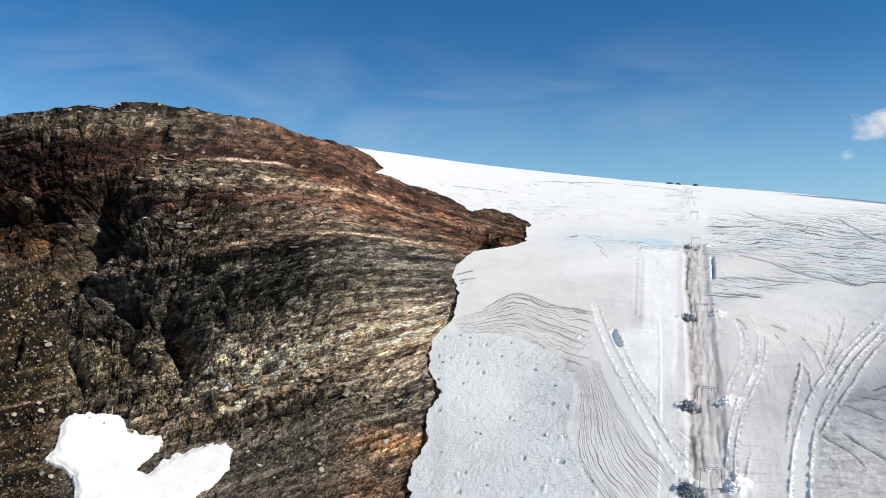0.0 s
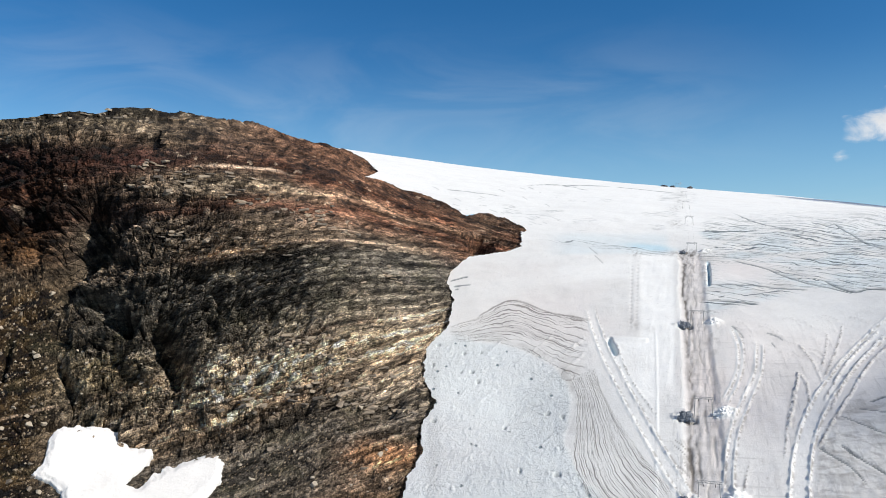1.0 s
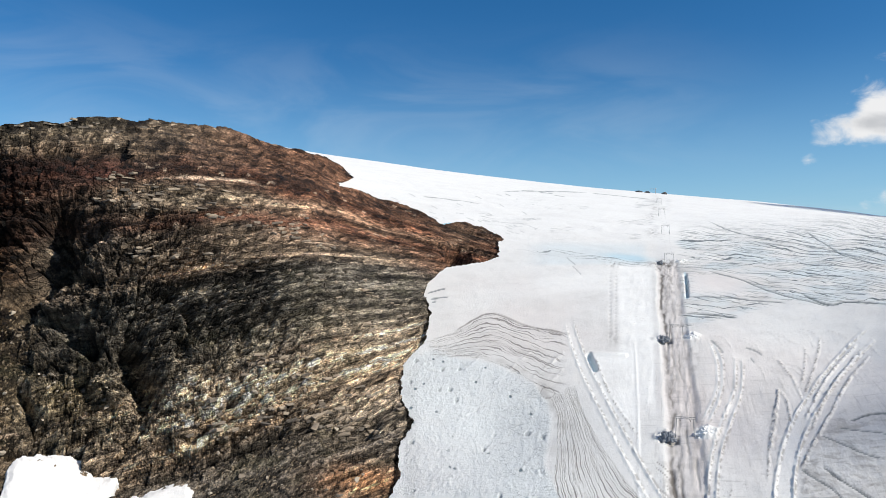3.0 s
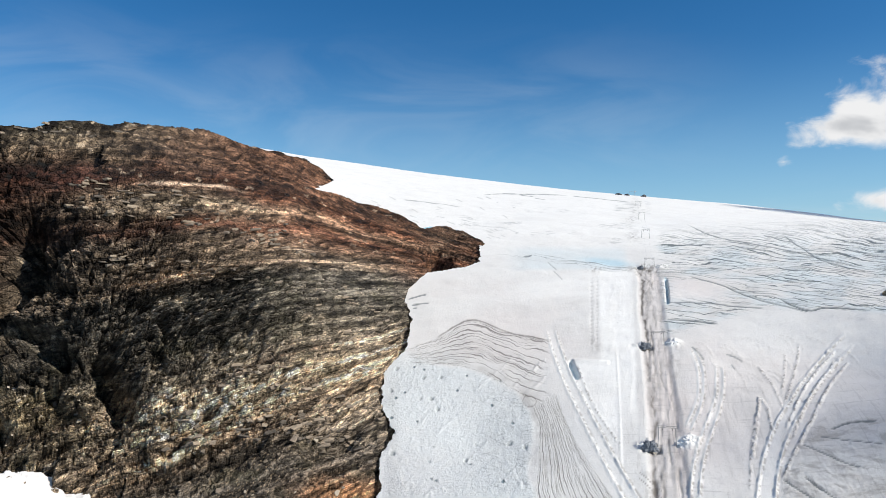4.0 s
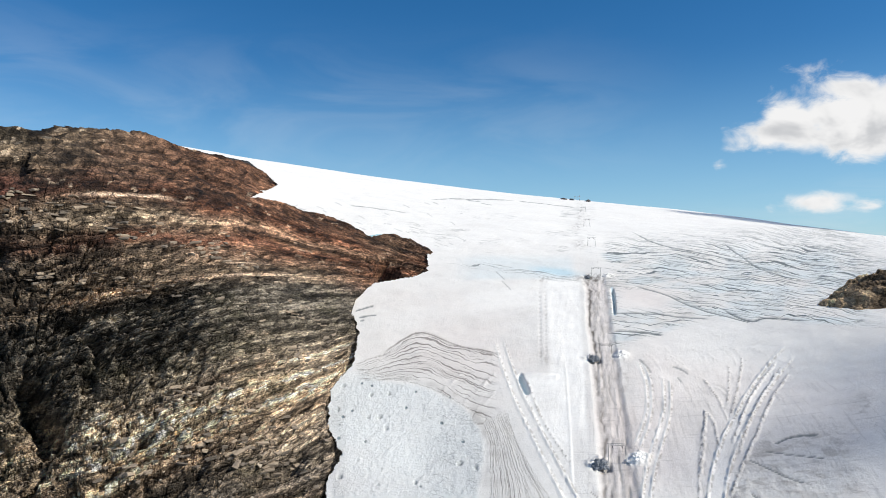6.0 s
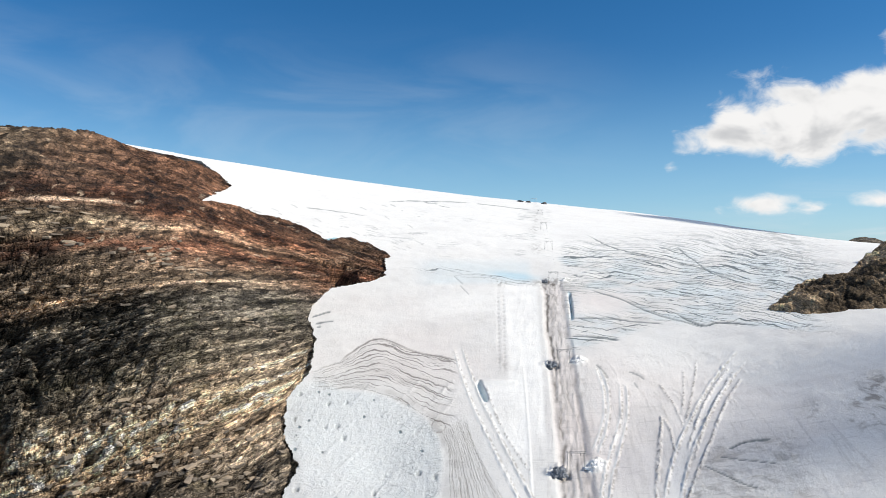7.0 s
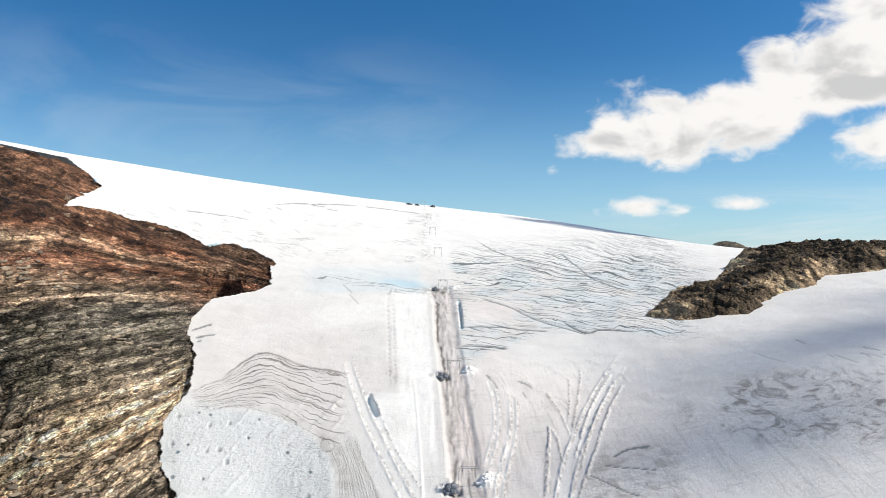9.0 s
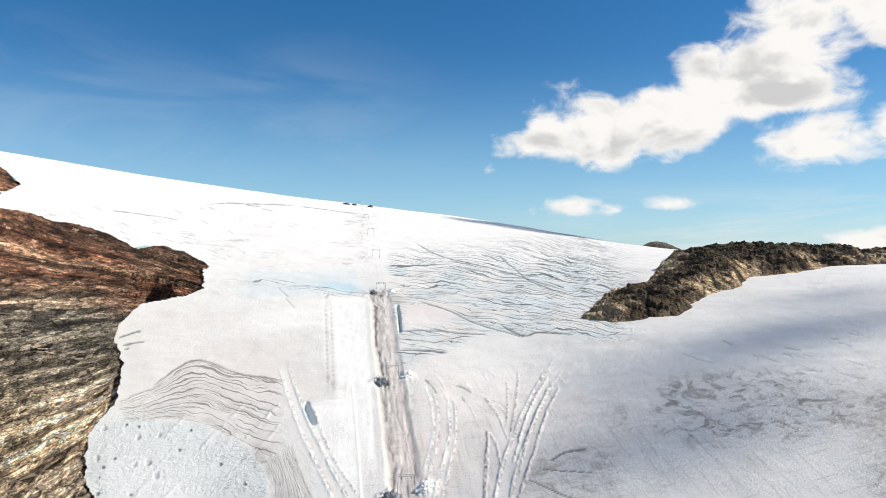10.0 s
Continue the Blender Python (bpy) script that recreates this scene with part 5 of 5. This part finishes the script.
def build_mast():
    """A portal mast of a drag lift, its base at the origin, the lift running along y."""
    root = new("lift_mast")
    wide, high = 2.0, 4.9
    for side in (-1, 1):
        bm = bmesh.new()
        tube(bm, (side * (wide + 0.35), 0, -1.5), (side * wide, 0, high), 0.10, 0.08, 10)
        part("leg", bm, STEEL, root)
    bm = bmesh.new()
    for z in (high - 0.05, high + 0.42):
        tube(bm, (-wide - 0.5, 0.0, z), (wide + 0.5, 0.0, z), 0.05)
    n = 8
    for k in range(n):
        x0, x1 = -wide - 0.4 + k * (2 * wide + 0.8) / n, -wide - 0.4 + (k + 1) * (2 * wide + 0.8) / n
        tube(bm, (x0, 0, high - 0.05 if k % 2 else high + 0.42), (x1, 0, high + 0.42 if k % 2 else high - 0.05), 0.035, sides=6)
    part("crossbar", bm, STEEL, root, "steel lattice crossbar")
    for side in (-1, 1):
        bm = bmesh.new()
        tube(bm, (side * 1.2, -0.9, high - 0.35), (side * 1.2, 0.9, high - 0.35), 0.07)
        tube(bm, (side * 1.2, 0, high - 0.4), (side * 1.2, 0, high), 0.06)
        arm = part("roller_battery", bm, STEEL, root)
        for y in (-0.75, -0.25, 0.25, 0.75):
            bm = bmesh.new()
            tube(bm, (side * 1.2 - 0.06, y, high - 0.35), (side * 1.2 + 0.06, y, high - 0.35), 0.2, sides=14)
            part("roller", bm, RUBBER, arm, "black rubber-lined roller")
    return tagged(root, "grey steel portal mast of a drag lift standing in snow", "lift mast", "masts of the drag lift")


def place_masts():
    first = build_mast()
    places = []
    for k, (x, y) in enumerate(MASTS):
        nx, ny = MASTS[min(k + 1, len(MASTS) - 1)]
        px, py = MASTS[max(k - 1, 0)]
        turn = math.degrees(math.atan2(-(nx - px), ny - py))
        z = float(ice_height(np.array([x]), np.array([y]))[0]) - (0.9 if k < 4 else 0.0)
        places.append(pose(x, y, z, 0, 0, turn))
    first.matrix_basis = places[0]
    for m in places[1:]:
        copy_thing(first, m)
    return places


mast_places = place_masts()


def build_ropes():
    for side in (-1, 1):
        curve = bpy.data.curves.new("haul_rope", "CURVE")
        curve.dimensions, curve.bevel_depth, curve.bevel_resolution = "3D", 0.015, 1
        line = curve.splines.new("POLY")
        pts = []
        for a, b in zip(mast_places, mast_places[1:]):
            pa, pb = a @ Vector((side * 1.2, 0, 4.75)), b @ Vector((side * 1.2, 0, 4.75))
            for k in range(10):
                t = k / 10
                q = pa.lerp(pb, t)
                q.z -= 0.02 * (pb - pa).length * 4 * t * (1 - t) * 0.35
                pts.append(q)
        line.points.add(len(pts) - 1)
        for sp, q in zip(line.points, pts):
            sp.co = (*q, 1)
        curve.materials.append(STEEL)
        tagged(new("haul_rope", curve), "thin steel haul rope hanging between the lift masts", "rope", "haul ropes")


build_ropes()


CLEAN = plain_material("clean_snow", (0.88, 0.88, 0.87), 0.8, wear=0.05)
# the second is snow given the dark tone of shade
SHADED_SNOW = plain_material("shaded_snow", (0.17, 0.19, 0.22), 0.6, wear=0.7, scale=1.6)


def build_snow_heap(x, y, size, high, seed, label, stuff):
    """Dug-out snow thrown up in lumps beside a mast, one ragged mound."""
    bm = bmesh.new()
    bmesh.ops.create_icosphere(bm, subdivisions=5, radius=1.0)
    shift = Vector((seed * 3.1, seed * 1.7, 0))
    for vert in bm.verts:
        c = vert.co.copy()
        spread = 1 + 0.45 * noise.noise(c * 1.4 + shift)
        lumps = noise.voronoi(c * 3.0 + shift)[0]
        ball = 1.1 - 0.9 * min(lumps[0], 0.6) ** 2 + 0.12 * noise.noise(c * 7 + shift)
        vert.co = Vector((c.x * size * spread * ball, c.y * 0.75 * size * spread * ball, max(c.z, -0.25) * high * ball * spread))
    mesh = bpy.data.meshes.new("snow_heap")
    bm.to_mesh(mesh)
    bm.free()
    mesh.materials.append(stuff)
    ob = new("snow_heap", mesh)
    ob.location = (x, y, float(ice_height(np.array([x]), np.array([y]))[0]) - 0.5)
    tagged(ob, label, "snow heap", "snow heaps at the masts")


for k, (mx, my) in enumerate(MASTS[:4]):
    build_snow_heap(mx + 5.2, my - 0.6, 2.8 - 0.25 * k, 1.7, 20 + k, "bright mound of shovelled snow beside a lift mast", CLEAN)
    # this mound is added to darken the shaded pit left of the mast
    build_snow_heap(mx - 4.4, my - 0.2, 2.6 - 0.4 * k, 2.3 - 0.3 * k, 40 + k, "snow mound coloured dark for the shaded pit beside a lift mast", SHADED_SNOW)


def build_signal_pole(x, y):
    root = new("signal_pole")
    root.location = (x, y, float(ice_height(np.array([x]), np.array([y]))[0]) - 0.3)
    bm = bmesh.new()
    tube(bm, (0, 0, 0), (0, 0, 7.0), 0.22, 0.14, 10)
    part("pole", bm, STEEL, root)
    bm = bmesh.new()
    tube(bm, (-1.6, 0, 5.6), (1.6, 0, 5.6), 0.14)
    tube(bm, (-0.9, 0, 5.6), (0, 0, 6.6), 0.08)
    tube(bm, (0.9, 0, 5.6), (0, 0, 6.6), 0.08)
    part("crossarm", bm, STEEL, root)
    tagged(root, "grey steel pole with a crossarm on the snow crest", "pole")


build_signal_pole(288, 831)


def build_heap(x, y, r, h, seed):
    bm = bmesh.new()
    bmesh.ops.create_icosphere(bm, subdivisions=3, radius=1.0)
    for vert in bm.verts:
        k = 1 + 0.35 * noise.noise(vert.co * 1.7 + Vector((seed, 0, 0)))
        vert.co = Vector((vert.co.x * r * k, vert.co.y * r * k, max(vert.co.z, -0.3) * h * k))
    mesh = bpy.data.meshes.new("covered_heap")
    bm.to_mesh(mesh)
    bm.free()
    mesh.materials.append(TARP)
    ob = new("covered_heap", mesh)
    ob.location = (x, y, float(ice_height(np.array([x]), np.array([y]))[0]))
    tagged(ob, "dark heap of lift gear on the snow crest", "heap", "heaps at the top of the lift")


for hx, hy, hr, hh, hs in ((270, 838, 4, 1.6, 1), (281, 840, 3, 1.8, 2), (299, 832, 3.4, 2.4, 3)):
    build_heap(hx, hy, hr, hh, hs)

# ---- loose stones and boulders ----


def stone_mesh(seed):
    """An angular stone about one unit across, flat faces."""
    rng = random.Random(seed)
    bm = bmesh.new()
    for _ in range(14):
        w = Vector((rng.gauss(0, 1), rng.gauss(0, 1), rng.gauss(0, 0.7))).normalized()
        bm.verts.new((w.x * 0.55, w.y * 0.5, w.z * 0.42))
    hull = bmesh.ops.convex_hull(bm, input=bm.verts)
    bmesh.ops.delete(bm, geom=[g for g in hull["geom_interior"] if isinstance(g, bmesh.types.BMVert)], context="VERTS")
    mesh = bpy.data.meshes.new("boulder")
    bm.to_mesh(mesh)
    bm.free()
    return mesh


PALE = plain_material("pale_boulder", (0.42, 0.36, 0.28), 0.9, wear=0.4, scale=1.2)
DULL = plain_material("brown_boulder", (0.20, 0.165, 0.125), 0.9, wear=0.4, scale=1.2)


def on_face(u, v):
    d = float(face_depth(np.array([u]), np.array([v]))[0])
    return Vector(((u - 784) / 1243 * d, d, 60 + (441 - v) / 1243 * d))


def scatter_boulders():
    bpy.context.view_layer.update()
    wall = bpy.data.objects["rock_face"]
    rng = random.Random(7)
    shapes = [stone_mesh(k) for k in range(8)]
    for k, mesh in enumerate(shapes):
        mesh.materials.append(PALE if k % 2 else DULL)
    zones = ((20, 130, 480, 860, 60), (430, 700, 700, 850, 60), (150, 330, 600, 720, 30), (480, 760, 590, 680, 20))
    eye = Vector((0, 0, 60))
    for u0, u1, v0, v1, count in zones:
        for _ in range(count):
            u, v = rng.uniform(u0, u1), rng.uniform(v0, v1)
            way = (on_face(u, v) - eye).normalized()
            hit, at, nrm, _ = wall.ray_cast(eye, way)
            if not hit:
                continue
            size = rng.choice((0.6, 0.7, 0.8, 1.0, 1.3, 1.8))
            ob = new("boulder", rng.choice(shapes))
            ob.matrix_basis = Matrix.Translation(at - way * 0.1 * size) @ Euler((rng.uniform(-0.6, 0.6), rng.uniform(-0.6, 0.6), rng.uniform(0, 6.3))).to_matrix().to_4x4() @ Matrix.Diagonal((size, size, size, 1))
            pale = ob.data.materials[0] is PALE
            tagged(ob, "pale angular boulder lying on brown scree" if pale else "dull brown angular boulder lying on scree", "boulder", "boulders on the scree")


scatter_boulders()


def slab_material():
    m, s, b = material("bedded_slab")
    co = s.n("ShaderNodeTexCoord").outputs["Object"]
    pick = s.n("ShaderNodeObjectInfo").outputs["Random"]
    c = s.mix(s.span(pick, 0.1, 0.9), (0.14, 0.12, 0.10, 1), (0.38, 0.31, 0.235, 1))
    g = s.noise(s.vmath("MULTIPLY", co, (0.5, 0.5, 4.0)), 2.0, 6.0, 0.65)
    c = s.mix(1.0, c, s.mix(g, (0.45, 0.45, 0.45, 1), (1.5, 1.48, 1.42, 1)), "MULTIPLY")
    s.link(c, b.inputs["Base Color"])
    b.inputs["Roughness"].default_value = 0.9
    bump(s, b, g, 0.9, 0.25)
    return m


def slab_mesh(seed):
    """A bedded block, long along x, with broken corners."""
    rng = random.Random(seed)
    bm = bmesh.new()
    for sx in (-1, 1):
        for sy in (-1, 1):
            for sz in (-1, 1):
                bm.verts.new((sx * rng.uniform(0.2, 0.52), sy * rng.uniform(0.25, 0.5), sz * rng.uniform(0.2, 0.52)))
    for _ in range(9):
        bm.verts.new((rng.uniform(-0.6, 0.6), rng.choice((-0.52, 0.52)) * rng.uniform(0.8, 1), rng.uniform(-0.4, 0.4)))
    hull = bmesh.ops.convex_hull(bm, input=bm.verts)
    bmesh.ops.delete(bm, geom=[g for g in hull["geom_interior"] if isinstance(g, bmesh.types.BMVert)], context="VERTS")
    mesh = bpy.data.meshes.new("rock_slab")
    bm.to_mesh(mesh)
    bm.free()
    return mesh


def bed_slabs():
    wall = bpy.data.objects["rock_face"]
    rng = random.Random(23)
    stuff = slab_material()
    shapes = [slab_mesh(60 + k) for k in range(10)]
    for mesh in shapes:
        mesh.materials.append(stuff)
    eye = Vector((0, 0, 60))
    made = 0
    # beds by their place in the layering, the stretch along them, and how many blocks stand out of each
    for lo, hi, u0, u1, count in ((0.19, 0.30, 250, 820, 110), (0.92, 1.05, 400, 750, 80), (0.02, 0.08, 60, 330, 40), (0.42, 0.46, 300, 780, 30), (0.76, 0.86, 480, 760, 30)):
        for _ in range(count):
            u, s = rng.uniform(u0, u1), rng.uniform(lo, hi)
            a0, a1 = layer_of(np.array([u]), np.array([0.0]))[0], layer_of(np.array([u]), np.array([1000.0]))[0]
            v = 1000 * (s - a0) / (a1 - a0)
            way = (on_face(u, v) - eye).normalized()
            hit, at, nrm, _ = wall.ray_cast(eye, way)
            if not hit or made >= 295:
                continue
            along = Vector((-nrm.y, nrm.x, 0))
            if along.length < 0.2:
                along = Vector((1, 0, 0))
            along.normalize()
            if along.x < 0:
                along = -along
            along.z = rng.uniform(-0.05, 0.12)
            along.normalize()
            up = Vector((0, 0, 1))
            out = up.cross(along).normalized()
            up = along.cross(out)
            turn = Matrix((along, out, up)).transposed().to_4x4()
            length, thick = rng.uniform(1.2, 4.6), rng.uniform(0.45, 1.2)
            ob = new("rock_slab", rng.choice(shapes))
            ob.parent = wall
            ob.matrix_basis = Matrix.Translation(at + way * rng.uniform(0.0, 0.35)) @ turn @ Euler((rng.gauss(0, 0.12), rng.gauss(0, 0.1), rng.gauss(0, 0.25))).to_matrix().to_4x4() @ Matrix.Diagonal((length, rng.uniform(1.2, 2.0), thick, 1))
            made += 1


bed_slabs()

# ---- the clouds that drift before the sun ----


def build_cloud(spots, seed, vapour):
    """A cumulus 3 km off towards the sun; each spot names the ground below its shade and its size."""
    bm = bmesh.new()
    for k, (x, y, z, rx, ry) in enumerate(spots):
        at = Vector((x, y, z)) + sun_way * (2900 + 60 * (k % 3))
        m = Matrix.Translation(at) @ sun_way.to_track_quat("Z", "Y").to_matrix().to_4x4()
        made = bmesh.ops.create_icosphere(bm, subdivisions=4, radius=1.0, matrix=Matrix.Identity(4))
        for vert in made["verts"]:
            c = vert.co.copy()
            w = 1 + 0.30 * noise.fractal(c * 1.6 + Vector((seed + k * 7, 0, 0)), 0.8, 2.0, 5)
            vert.co = m @ Vector((c.x * rx * w, c.y * ry * w, c.z * 0.6 * rx * w))
    mesh = bpy.data.meshes.new("cloud")
    bm.to_mesh(mesh)
    bm.free()
    mesh.polygons.foreach_set("use_smooth", np.full(len(mesh.polygons), True))
    mesh.materials.append(vapour)
    tagged(new("cloud", mesh), "white cumulus cloud drifting before the sun", "cloud", kind="structure")


def vapour_material(thickness):
    m, s, b = material("cloud_vapour")
    b.inputs["Base Color"].default_value = (0.9, 0.9, 0.9, 1)
    b.inputs["Roughness"].default_value = 1.0
    b.inputs["Alpha"].default_value = thickness
    return m


THIN, THICK = vapour_material(0.28), vapour_material(0.6)
build_cloud([(128, 160, 30, 12, 20), (152, 172, 37, 12, 16), (178, 186, 44, 12, 16), (204, 190, 50, 15, 18), (232, 178, 54, 18, 20), (262, 205, 60, 15, 14), (140, 150, 33, 8, 12)], 3, THIN)
build_cloud([(455, 700, 104, 50, 36), (510, 660, 98, 45, 36), (400, 745, 112, 40, 24), (500, 760, 108, 60, 50)], 11, THICK)
